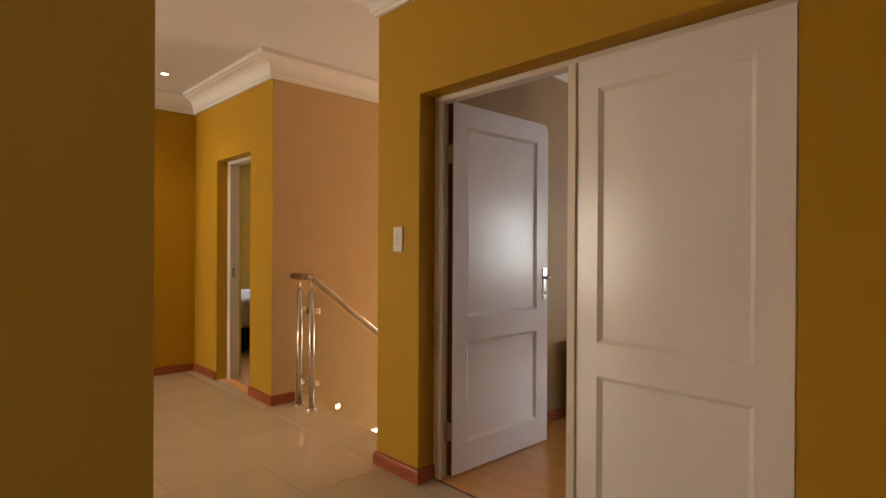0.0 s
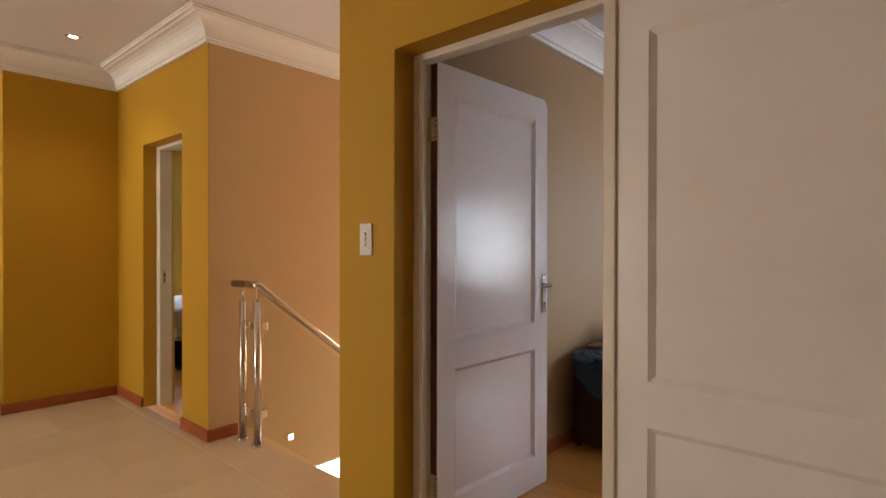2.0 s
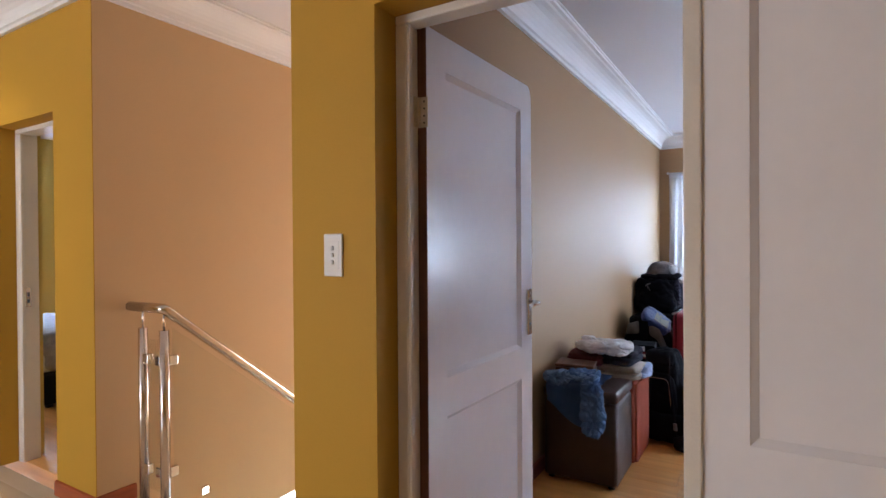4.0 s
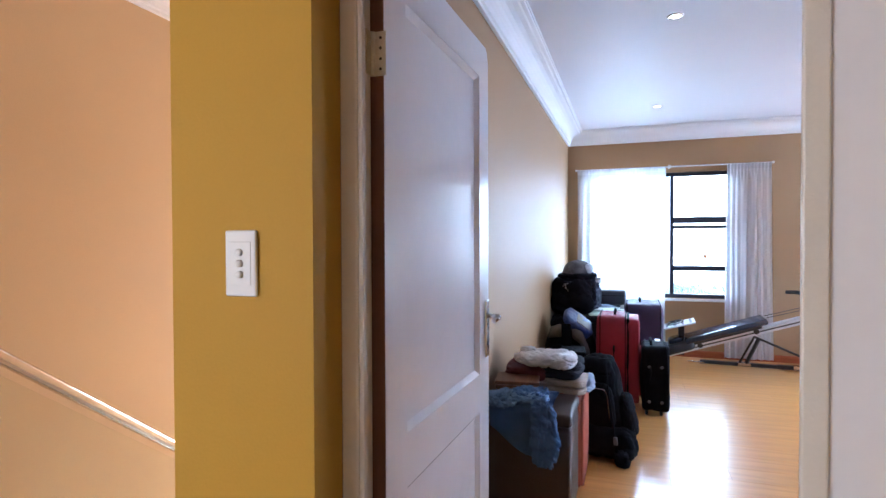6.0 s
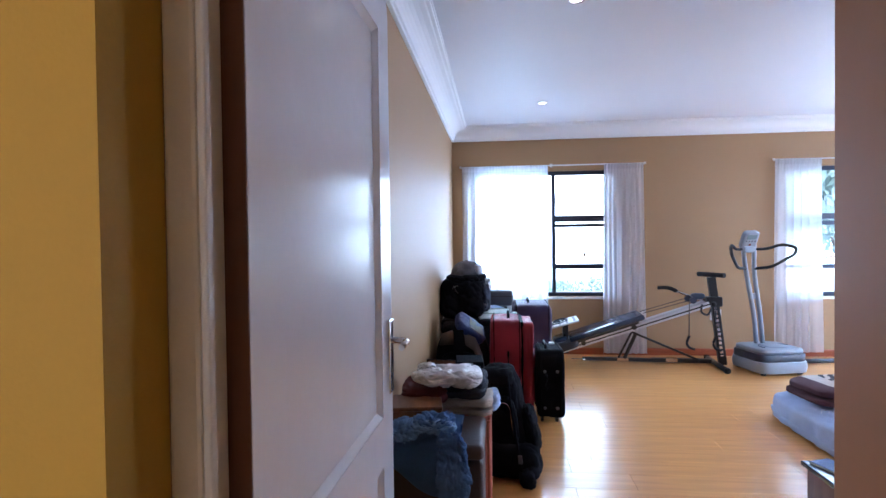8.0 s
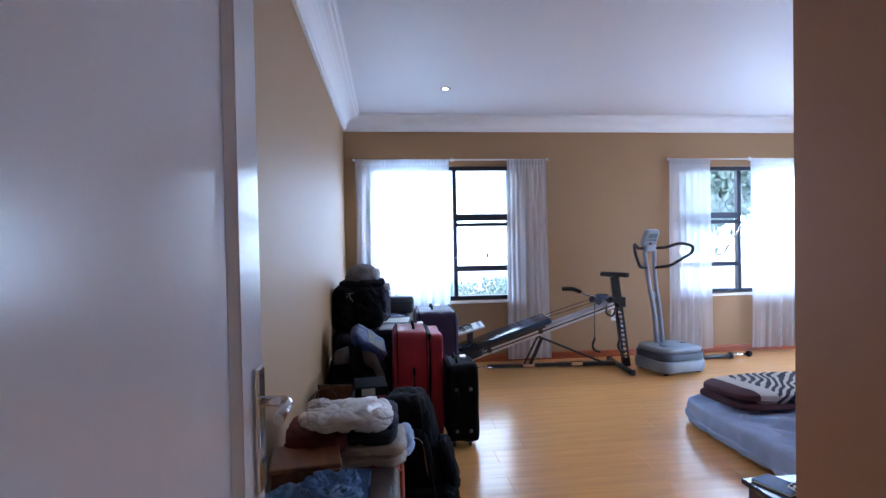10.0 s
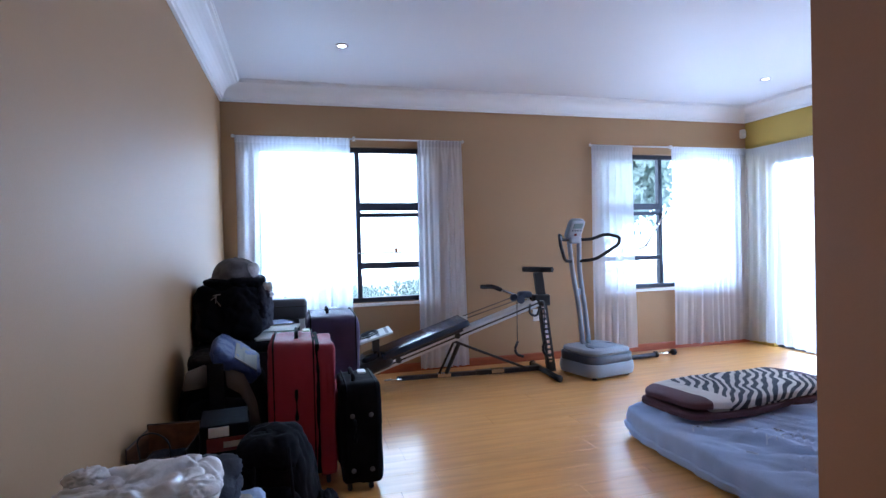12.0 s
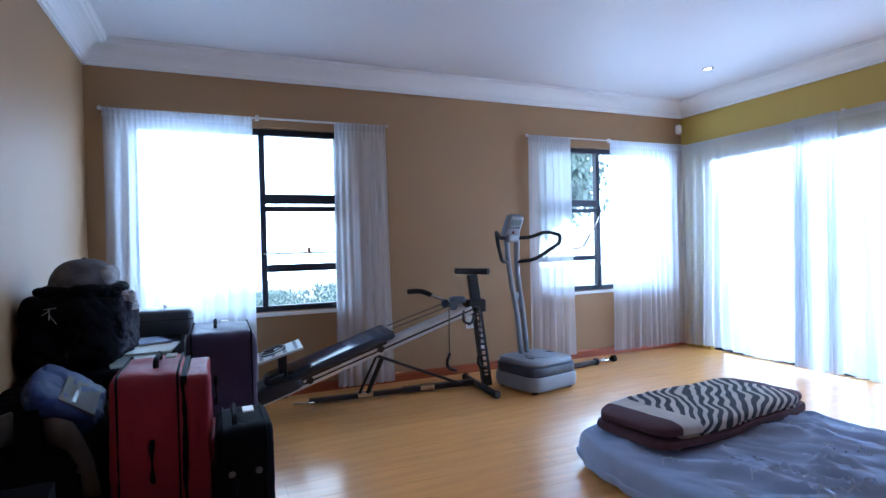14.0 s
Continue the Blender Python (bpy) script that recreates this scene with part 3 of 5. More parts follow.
# ---- windows ----
def window(name, x0, x1, y0, y1, z0, z1, posts, bars, label):
    """An aluminium window across x; posts: y of uprights; bars: (y from, y to, z, height)."""
    th = thing(name, label, "window")
    th["kind"] = "structure"
    f = 0.045
    part("window_frame", rbox(x0, y0, z0, x1, y1, z0 + f, 0.003), M_ALU, th)
    part("window_frame", rbox(x0, y0, z1 - f, x1, y1, z1, 0.003), M_ALU, th)
    for y in (y0 + f / 2, y1 - f / 2, *posts):
        part("window_post", rbox(x0, y - f / 2, z0 + f, x1, y + f / 2, z1 - f, 0.003), M_ALU, th)
    for a, b, z, h in bars:
        part("window_bar", rbox(x0 + 0.004, a, z - h / 2, x1 - 0.004, b, z + h / 2, 0.003), M_ALU, th)
    edges = sorted([y0, y1, *posts])
    for a, b in zip(edges, edges[1:]):
        g = part("pane", rbox(x0 + 0.02, a + 0.02, z0 + 0.02, x0 + 0.024, b - 0.02, z1 - 0.02, 0), M_GLASS, th)
        g.visible_shadow = False
    part("window_sill", rbox(BED_X1 - 0.015, y0 - 0.02, z0 - 0.03, x0, y1 + 0.02, z0 - 0.002, 0.004), M_CORN, th, "pale plaster sill")
    return th


w1 = window("window_1", 8.47, 8.53, W1[0], W1[1], W1[2], W1[3], [1.485], [(0.88, 1.485, 1.575, 0.075), (0.88, 1.485, 1.495, 0.04), (0.88, 1.485, 1.015, 0.06)], "dark aluminium casement window behind sheer curtains")
part("stay_bar", tube([(8.462, 0.89, 1.135), (8.462, 1.49, 1.135)], 0.007), M_STEEL, w1)
part("catch", rbox(8.452, 1.12, 1.135, 8.466, 1.15, 1.18, 0.003), M_STEEL, w1)
w2 = window("window_2", 8.47, 8.53, W2[0], W2[1], W2[2], W2[3], [-1.83], [(-1.83, -1.07, 1.56, 0.065), (-1.83, -1.07, 1.485, 0.04), (-1.83, -1.07, 1.00, 0.05)], "dark aluminium casement window, top-hung sash ajar")
part("stay_arm", tube([(8.455, -1.854, 1.485), (8.45, -1.622, 1.112), (8.45, -1.536, 1.112)], 0.009, 8), M_STEEL, w2, "grey window stay")
part("stay_arm", tube([(8.462, -1.87, 1.45), (8.50, -1.62, 1.10), (8.50, -1.44, 1.10)], 0.009), M_STEEL, w2)
sd = thing("window_3", "dark aluminium sliding door behind sheer curtains", "sliding door")
sd["kind"] = "structure"
for x in (5.2, 6.6, 8.01):
    part("window_post", rbox(x, -3.06, 0.03, x + 0.05, -3.0, 2.0, 0.003), M_ALU, sd)
part("window_frame", rbox(5.2, -3.07, 2.0, 8.06, -2.99, 2.05, 0.003), M_ALU, sd)
part("door_track", rbox(5.2, -3.08, 0.0, 8.06, -2.97, 0.03, 0.003), M_ALU, sd)
for x in (5.25, 6.65):
    g = part("pane", rbox(x, -3.032, 0.03, x + 1.35, -3.028, 2.0, 0), M_GLASS, sd)
    g.visible_shadow = False


def curtain(name, label, a, b, ztop, zbot, folds, amp, seed, flare=0.0, slack=0.0, group="sheer curtains", cloth_material=None):
    """Gathered voile from plan point a to b."""
    th = thing(name, label, "curtain", group=group)
    a, b = Vector(a), Vector(b)
    d = b - a
    w = d.length
    d.normalize()
    nrm = Vector((-d.y, d.x))
    cols, rows = int(max(40, folds * 12)), 28
    rnd = random.Random(seed)
    ph = [rnd.uniform(0.5, 1.5) for _ in range(folds + 3)]
    cum = [0]
    for p in ph:
        cum.append(cum[-1] + p)
    bm = bmesh.new()
    grid = []
    for j in range(rows + 1):
        v = j / rows
        z = ztop + (zbot - ztop) * v
        row = []
        for i in range(cols + 1):
            u = i / cols
            k = u * folds
            ii = int(k)
            t = (cum[ii] + (k - ii) * ph[ii]) * 2 * math.pi / 1.0
            am = amp * (0.25 + 0.75 * min(1, v * 3)) * (0.6 + 0.4 * math.sin(u * 9 + seed))
            off = am * math.sin(t + 0.5 * math.sin(v * 3 + seed)) + 0.25 * am * math.sin(2.7 * t + v * 4)
            if v < 0.045:
                off = 0.006 * math.sin(u * w * 190) + 0.004
            uu = u + flare * v * (u - 0.5) + 0.012 * math.sin(v * 5 + seed + u * 7) * v
            p = a + d * (uu * w) + nrm * off
            zz = z + (slack * math.sin(u * math.pi * 3 + seed) * v if v > 0.9 else 0)
            row.append(bm.verts.new((p.x, p.y, zz)))
        grid.append(row)
    for j in range(rows):
        for i in range(cols):
            f = bm.faces.new((grid[j][i], grid[j][i + 1], grid[j + 1][i + 1], grid[j + 1][i]))
            f.smooth = True
    part("cloth", bm, cloth_material or M_SHEER, th, smooth=True)
    hb = bmesh.new()
    vs = []
    for i in range(cols + 1):
        p = a + d * (i / cols * w) + nrm * (0.007 * math.sin(i / cols * w * 190) - 0.006)
        vs.append((hb.verts.new((p.x, p.y, ztop + 0.012)), hb.verts.new((p.x, p.y, ztop - 0.05))))
    for p, q in zip(vs, vs[1:]):
        hb.faces.new((p[0], q[0], q[1], p[1]))
    part("heading_tape", hb, M_HEAD, th, "gathered heading tape", smooth=True)
    return th


curtain("curtain", "white sheer voile curtain drawn over the window", (8.325, 2.545), (8.325, 1.56), 2.175, 0.05, 9, 0.026, 1)
curtain("curtain", "white sheer voile curtain gathered beside the window", (8.325, 0.93), (8.325, 0.50), 2.175, 0.03, 6, 0.030, 2, flare=0.12, cloth_material=M_GATHER)
curtain("curtain", "white sheer voile curtain gathered beside the window", (8.325, -0.905), (8.325, -1.385), 2.178, 0.06, 6, 0.030, 3, flare=0.10, cloth_material=M_GATHER)
curtain("curtain", "white sheer voile curtain drawn over the window", (8.325, -1.87), (8.325, -2.85), 2.175, 0.05, 11, 0.034, 4)
curtain("curtain", "white sheer voile curtain over the sliding door", (8.35, -2.845), (6.93, -2.845), 2.165, 0.045, 10, 0.03, 5, slack=0.012, cloth_material=M_HEAD)
curtain("curtain", "white sheer voile curtain bunched over the sliding door", (7.09, -2.80), (6.72, -2.80), 2.165, 0.03, 9, 0.045, 6, slack=0.012, cloth_material=M_BUNCH)
curtain("curtain", "white sheer voile curtain over the sliding door", (6.78, -2.84), (5.15, -2.84), 2.165, 0.03, 11, 0.03, 8, slack=0.012)


def rod(label, a, b):
    th = thing("curtain_rod", label, "curtain rod")
    part("rod", tube([a, b], 0.008), M_PLASTIC, th)
    for p in (a, b):
        part("finial", soft(*p, 0.03, 0.03, 0.03, 0.9, 4), M_PLASTIC, th, smooth=True)
    m = (Vector(a) + Vector(b)) / 2
    part("bracket", rbox(m.x - 0.012, m.y - 0.012, m.z - 0.02, m.x + 0.012, m.y + 0.012, m.z + 0.02, 0.003), M_PLASTIC, th)
    return th


rod("thin white curtain rod over the window", (8.33, 2.56, 2.183), (8.33, 0.485, 2.183))
rod("thin white curtain rod over the window", (8.33, -0.895, 2.186), (8.33, -2.83, 2.186))
rod("thin white curtain rod over the sliding door", (8.29, -2.85, 2.172), (5.1, -2.85, 2.172))

# ---- small wall fittings ----
al = thing("motion_sensor", "small white alarm sensor in the corner under the cornice", "alarm sensor", (8.385, -2.87, 2.37))
part("housing", soft(0, 0, 0, 0.05, 0.06, 0.10, 0.4, 6), M_PLASTIC, al, smooth=True)
part("lens", soft(-0.022, 0, -0.012, 0.014, 0.04, 0.034, 0.7, 4), M_CORN, al, smooth=True)
ol = thing("wall_socket", "white double wall socket above the skirting", "socket", (8.3995, -0.30, 0.46))
part("plate", rbox(-0.010, -0.06, -0.06, 0, 0.06, 0.06, 0.004), M_PLASTIC, ol)
for yy in (-0.028, 0.028):
    part("switch", rbox(-0.014, yy - 0.012, 0.015, -0.009, yy + 0.012, 0.038, 0.002), M_PLASTIC, ol)
    for k in ((0, -0.008), (0.010, -0.028), (-0.010, -0.028)):
        part("hole", disc(-0.0105, yy + k[0], k[1], 0.0045, 0.003, "x", 8), M_BLACK, ol)
ls = thing("light_switch", "white light switch on the lounge wall", "light switch", (1.8895, 6.26, 1.43))
part("plate", rbox(-0.009, -0.035, -0.06, 0, 0.035, 0.06, 0.004), M_PLASTIC, ls)
part("rocker", rbox(-0.013, -0.012, -0.02, -0.008, 0.012, 0.02, 0.003), M_PLASTIC, ls)


def downlight(x, y, z, bulb, label, watts=0, color=(1, 0.82, 0.58), spread=110):
    th = thing("downlight", label, "downlight", (x, y, z), group="recessed downlights")
    bm = bmesh.new()
    prof = [(0.030, 0.0), (0.033, -0.006), (0.046, -0.004), (0.047, 0.0)]
    seg = 24
    rings = [[bm.verts.new((r * math.cos(2 * math.pi * i / seg), r * math.sin(2 * math.pi * i / seg), h - 0.0005)) for i in range(seg)] for r, h in prof]
    for a, b in zip(rings, rings[1:]):
        for i in range(seg):
            bm.faces.new((a[i], a[(i + 1) % seg], b[(i + 1) % seg], b[i]))
    part("trim_ring", bm, M_STEEL, th, smooth=True)
    part("bulb", disc(0, 0, -0.002, 0.029, 0.003, "z", 20), bulb, th, "glowing bulb")
    if watts:
        la = bpy.data.lights.new("downlight_beam", "SPOT")
        la.energy, la.color, la.spot_size, la.spot_blend, la.shadow_soft_size = watts, color, radians(spread), 0.8, 0.03
        ob = new("downlight_beam", la)
        ob.matrix_world = look((x, y, z - 0.012), (x, y + 0.0001, 0))
    return th


downlight(2.17, 5.40, HALL_H, M_LAMPGLOW, "warm recessed downlight in the hall ceiling", 18)
# Unseen downlights added to brighten the hall, the second for the near wall end.
for px_, py_, pw_, ps_ in ((1.3, 3.2, 4, 110), (-0.05, -0.30, 42, 150), (0.4, 5.4, 11, 110), (-0.8, 3.2, 12.5, 110)):
    downlight(px_, py_, HALL_H, M_LAMPGLOW, "warm recessed downlight in the hall ceiling", pw_, spread=ps_)
for p in ((7.29, 1.70), (5.06, 1.705), (7.36, -2.13)):
    downlight(*p, BED_H, M_DAYGLOW, "square-rimmed recessed downlight in the bedroom ceiling", 2, (1, 0.95, 0.9))

# ---- stairwell ----
def stair_steps():
    th = thing("staircase", "pale tiled stairs going down from the landing", "stairs", (2.90, 2.9, 0))
    n, run, rise = 14, 0.235, 0.184
    for i in range(n):
        part("step", rbox(i * run, 0, -(i + 1) * rise - 0.14, (i + 1) * run + 0.02, 1.15, -(i + 1) * rise, 0.006), M_STAIR, th)
    return th


stair_steps()
w6 = thing("window_6", "large low stairwell window full of daylight", "window")
w6["kind"] = "structure"
for q in ((3.3, 4.45, -2.3, 5.4, 4.49, -2.26), (3.3, 4.45, -0.442, 5.4, 4.49, -0.402), (3.3, 4.45, -2.26, 3.34, 4.49, -0.442), (5.36, 4.45, -2.26, 5.4, 4.49, -0.442)):
    part("window_frame", rbox(*q, 0.003), M_PLASTIC, w6)
g6 = part("pane", rbox(3.34, 4.468, -2.26, 5.36, 4.472, -0.442, 0), M_GLASS, w6)
g6.visible_shadow = False
structure("backdrop_stair", rbox(2.9, 5.3, -2.8, 5.9, 5.32, -0.3, 0), M_HAZE, "bright daylight outside the stairwell window", "backdrop")
structure("floor_lower", rbox(2.6, 2.9, -2.85, 7.0, 4.4, -2.76, 0), M_STAIR, "pale tiled floor below the stairs", "floor")
structure("wall_landing_face", rbox(2.60, 2.9, -2.8, 2.72, 4.4, -0.25, 0), M_PEACH)

br = thing("balustrade", "brushed steel handrail and posts with clear glass panels", "balustrade")
RY = 4.085
part("handrail", tube(rounded([(2.835, 4.385, 1.02), (2.835, RY, 1.022), (5.6, RY, -1.13)], 0.012, 3), 0.025, 14), M_STEEL, br, smooth=False)
for (px, py) in ((2.835, 4.27), (2.835, RY)):
    po = part("post", tube([(px, py, 0.0), (px, py, 0.915)], 0.023, 14), M_STEEL, br)
    part("pin", tube([(px, py, 0.915), (px, py, 1.005)], 0.006, 8), M_STEEL, po)
    part("foot_ring", disc(px, py, 0.008, 0.038, 0.016, "z", 18, 0.003), M_STEEL, po)
for py, s in ((4.27, -1), (RY, 1)):
    for z in (0.20, 0.76):
        part("glass_clamp", rbox(2.820, min(py + s * 0.018, py + s * 0.062), z - 0.025, 2.85, max(py + s * 0.018, py + s * 0.062), z + 0.025, 0.004), M_CHROME, br)
for z in (0.20, 0.76):
    part("glass_clamp", rbox(2.853, RY - 0.014, z - 0.025, 2.90, RY + 0.014, z + 0.025, 0.004), M_CHROME, br)
g = part("glass_panel", rbox(2.831, RY + 0.045, 0.10, 2.839, 4.225, 0.86, 0), M_BALU, br, "clear glass panel")
g.visible_shadow = False
gb = bmesh.new()
q = [(2.88, 0.06), (5.55, -2.02), (5.55, -1.16), (2.88, 0.92)]
f0 = [gb.verts.new((x, RY - 0.004, z)) for x, z in q]
f1 = [gb.verts.new((x, RY + 0.004, z)) for x, z in q]
gb.faces.new(f0)
gb.faces.new(f1[::-1])
for i in range(4):
    gb.faces.new((f0[i], f0[(i + 1) % 4], f1[(i + 1) % 4], f1[i]))
g = part("glass_panel", gb, M_BALU, br, "clear sloping glass panel")
g.visible_shadow = False
for k in range(1, 4):
    x = 2.835 + k * 0.95 + 0.45
    zf = 1.035 - (x - 2.82) * 0.785
    part("post", tube([(x, RY + 0.035, zf - 1.15), (x, RY + 0.035, zf - 0.06)], 0.021, 14), M_STEEL, br)
for i, (x, z) in enumerate(((3.27, -0.125), (4.3, -0.9))):
    sl = thing("step_light", "small square lit step light in the stair wall", "step light", (x, 4.399, z), group="step lights")
    part("rim", rbox(-0.026, -0.008, -0.026, 0.026, 0.0, 0.026, 0.003), M_STEEL, sl)
    part("lens", rbox(-0.018, -0.011, -0.018, 0.018, -0.0085, 0.018, 0.001), M_STEPGLOW, sl, "lit lens")

# ---- far bedroom door and bed ----
door_frame("door_frame_2", 2.76, 2.86, 4.80, 5.52, 2.06, M_CREAM, "cream-painted timber door frame", 0.05, 0.06)
sp = thing("strike_plate", "small dark lock strike plate on the door frame", "strike plate", (2.80, 5.4625, 1.02))
part("plate", rbox(-0.012, -0.002, -0.06, 0.012, 0.0005, 0.06, 0.0008), M_STEEL, sp)
part("slot", rbox(-0.006, -0.0035, 0.005, 0.006, -0.0015, 0.03, 0), M_BLACK, sp)
part("slot", rbox(-0.006, -0.0035, -0.035, 0.006, -0.0015, -0.01, 0), M_BLACK, sp)
bd = thing("bed", "double bed with a grey patterned duvet and dark base", "bed", (3.30, 6.55, 0))
part("base", rbox(0, 0, 0.04, 1.95, 1.4, 0.30, 0.02), M_BAGBLK, bd, "dark upholstered bed base")
part("mattress", rbox(0.01, 0.01, 0.30, 1.94, 1.39, 0.52, 0.05, 3), M_PAPER, bd)
part("duvet", soft(0.975, 0.69, 0.47, 2.02, 1.5, 0.36, 0.25, 12, 0.02, 4), M_DUVET, bd, "grey patterned duvet", smooth=True)
for k in range(4):
    part("foot", disc(0.1 + 1.75 * (k % 2), 0.1 + 1.2 * (k // 2), 0.02, 0.03, 0.04), M_BLACK, bd)
wb = thing("window_4", "white-framed window of the other bedroom", "window")
wb["kind"] = "structure"
for z in (0.60, 1.05, 1.50, 2.02):
    part("window_frame", rbox(3.28, 8.93, z, 4.2, 8.97, z + 0.04, 0.003), M_ALU, wb)
for x in (3.28, 3.72, 4.16):
    part("window_post", rbox(x, 8.93, 0.64, x + 0.04, 8.97, 2.02, 0.003), M_ALU, wb)
wl = thing("window_5", "wide lounge window", "window")
wl["kind"] = "structure"
for y in (4.6, 5.65, 6.7, 7.75):
    part("window_post", rbox(-3.58, y, 0.35, -3.53, y + 0.05, 2.25, 0.003), M_ALU, wl)
for z in (0.35, 2.20):
    part("window_frame", rbox(-3.58, 4.65, z, -3.53, 7.75, z + 0.05, 0.003), M_ALU, wl)

# ---- sofa ----
so = thing("sofa", "dark navy fabric sofa with slate-blue loose cushions", "sofa", (0.93, 6.24, 0))
part("arm", rbox(0.0, 0.0, 0.03, 0.93, 0.24, 0.665, 0.04, 3), M_NAVY, so)
part("arm", rbox(0.0, 1.96, 0.03, 0.93, 2.20, 0.665, 0.04, 3), M_NAVY, so)
part("seat_base", rbox(0.0, 0.24, 0.03, 0.93, 1.96, 0.30, 0.03), M_NAVY, so)
part("back_frame", rbox(0.70, 0.24, 0.30, 0.93, 1.96, 0.70, 0.05, 3), M_NAVY, so)
for k in range(3):
    part("seat_cushion", soft(0.36, 0.53 + k * 0.573, 0.38, 0.72, 0.565, 0.18, 0.3, 8, 0.008), M_NAVY, so, smooth=True)
    part("back_cushion", soft(0.72 - 0.03 * k, 0.40 + k * 0.573, 0.735, 0.36, 0.60, 0.46, 0.55, 10, 0.03, 5, k * 3.1), M_CUSH, so, "plump slate-blue back cushion", smooth=True)
part("scatter_cushion", soft(0.50, 0.36, 0.70, 0.50, 0.28, 0.38, 0.6, 10, 0.03, 5, 9), M_CUSH, so, "slate-blue scatter cushion", smooth=True)
for k in range(4):
    part("foot", disc(0.06 + 0.81 * (k % 2), 0.06 + 2.08 * (k // 2), 0.015, 0.025, 0.03), M_BLACK, so)
cr = thing("curtain_rod", "dark curtain rod end on the lounge wall", "curtain rod", (1.52, 8.70, 2.12))
part("rod", tube([(0, 0, 0), (-2.2, 0, 0)], 0.012), M_STEEL, cr)
part("finial", soft(0.02, 0, 0, 0.07, 0.06, 0.06, 0.9, 5), M_DARKWOOD, cr, smooth=True)
part("bracket", tube([(-0.08, 0, 0), (-0.08, 0.1, 0)], 0.008), M_STEEL, cr)

# ---- luggage along the long wall ----
def suitcase(name, label, w, d, h, material, at, rz=0, trim=None, studs=False, wheels=True, tag=None, expand=True, tilt=0.0):
    """Upright case: side of depth d faces -x, broad front faces -y; its base at the origin."""
    trim = trim or M_BAGBLK
    th = thing(name, label, "suitcase", at, rz, "luggage along the wall")
    z0 = 0.035 if wheels else 0.004
    split = d * 0.30 if expand else 0.0
    def stuffed(x0, y0, z0_, x1, y1, z1, k):
        return soft((x0 + x1) / 2, (y0 + y1) / 2, (z0_ + z1) / 2, x1 - x0, y1 - y0, z1 - z0_, 0.17, 22, 0.010, 4.5, k, 0.004)
    part("shell", stuffed(-w / 2, -d / 2 + split, z0, w / 2, d / 2, h, at[0]), material, th, smooth=True)
    if expand:
        part("front_section", stuffed(-w / 2 + 0.004, -d / 2 + 0.012, z0 + 0.005, w / 2 - 0.004, -d / 2 + split - 0.002, h - 0.018, at[1]), material, th, smooth=True)
        part("gusset", rbox(-w / 2 + 0.012, -d / 2 + split - 0.012, z0 + 0.03, w / 2 - 0.012, -d / 2 + split + 0.010, h - 0.016, 0.003), trim, th, "dark zip gusset")
        part("front_pocket", stuffed(-w / 2 + 0.05, -d / 2 - 0.022, z0 + 0.06, w / 2 - 0.05, -d / 2 + 0.024, h * 0.62, at[0] + 3), material, th, smooth=True)
    for yy in ((-d / 2 + split + 0.018, d / 2 - 0.03) if expand else (-d / 2 + 0.03, d / 2 - 0.03)):
        part("piping", tube(rounded([(-w / 2 - 0.001, yy, z0 + 0.04), (-w / 2 - 0.001, yy, h + 0.001), (w / 2 + 0.001, yy, h + 0.001), (w / 2 + 0.001, yy, z0 + 0.04)], 0.04), 0.0045, 6), trim, th)
    part("top_handle", tube(rounded([(-0.09, 0.03, h - 0.006), (-0.085, 0.03, h + 0.028), (0.085, 0.03, h + 0.028), (0.09, 0.03, h - 0.006)], 0.02), 0.010, 8), trim, th)
    part("side_handle", tube(rounded([(-w / 2 + 0.004, 0.035, h * 0.48), (-w / 2 - 0.02, 0.035, h * 0.50), (-w / 2 - 0.02, 0.035, h * 0.66), (-w / 2 + 0.004, 0.035, h * 0.68)], 0.015), 0.009, 8), trim, th)
    if studs:
        for yy in (-d * 0.22, d * 0.22):
            for zz in (z0 + 0.08, h * 0.72):
                part("corner_stud", soft(-w / 2 - 0.002, yy, zz, 0.014, 0.024, 0.024, 0.9, 5), M_BAGGREY, th, "metal stud", smooth=True)
    if wheels:
        for xx in (-w / 2 + 0.05, w / 2 - 0.05):
            for yy in (-d / 2 + 0.06, d / 2 - 0.04):
                part("wheel", disc(xx, yy, 0.0225, 0.0225, 0.022, "y", 14, 0.004), M_BLACK, th)
    if tag:
        tg = part("luggage_tag", rbox(-0.05, -0.04, h + 0.026, 0.02, 0.0, h + 0.034, 0.003), tag, th, "pale luggage tag")
    return th


bo = thing("ottoman", "brown leather cube ottoman", "ottoman", (4.40, 2.415, 0))
part("body", rbox(-0.20, -0.205, 0.012, 0.18, 0.205, 0.46, 0.02, 3), M_LEATHER, bo, smooth=True)
part("lid", rbox(-0.205, -0.21, 0.463, 0.185, 0.21, 0.525, 0.022, 3), M_LEATHER, bo, "padded brown lid", smooth=True)
for k in range(4):
    part("foot", disc(-0.17 + 0.32 * (k % 2), -0.17 + 0.34 * (k // 2), 0.007, 0.018, 0.014), M_BLACK, bo)
co = thing("ottoman", "coral ribbed fabric ottoman", "ottoman", (4.795, 2.40, 0))
part("body", rbox(-0.19, -0.20, 0.006, 0.19, 0.22, 0.50, 0.02, 3), M_CORAL, co, smooth=True)
for k in range(9):
    x = -0.165 + k * 0.0412
    part("rib", tube([(x, -0.203, 0.02), (x, -0.203, 0.485)], 0.013, 8), M_CORAL, co)


def cloth_fold(th, name, material, cx, cy, z, sx, sy, sz, seed, label=""):
    part(name, soft(cx, cy, z + sz / 2, sx, sy, sz, 0.42, 18, 0.012, 9, seed, 0.008), material, th, label, smooth=True)


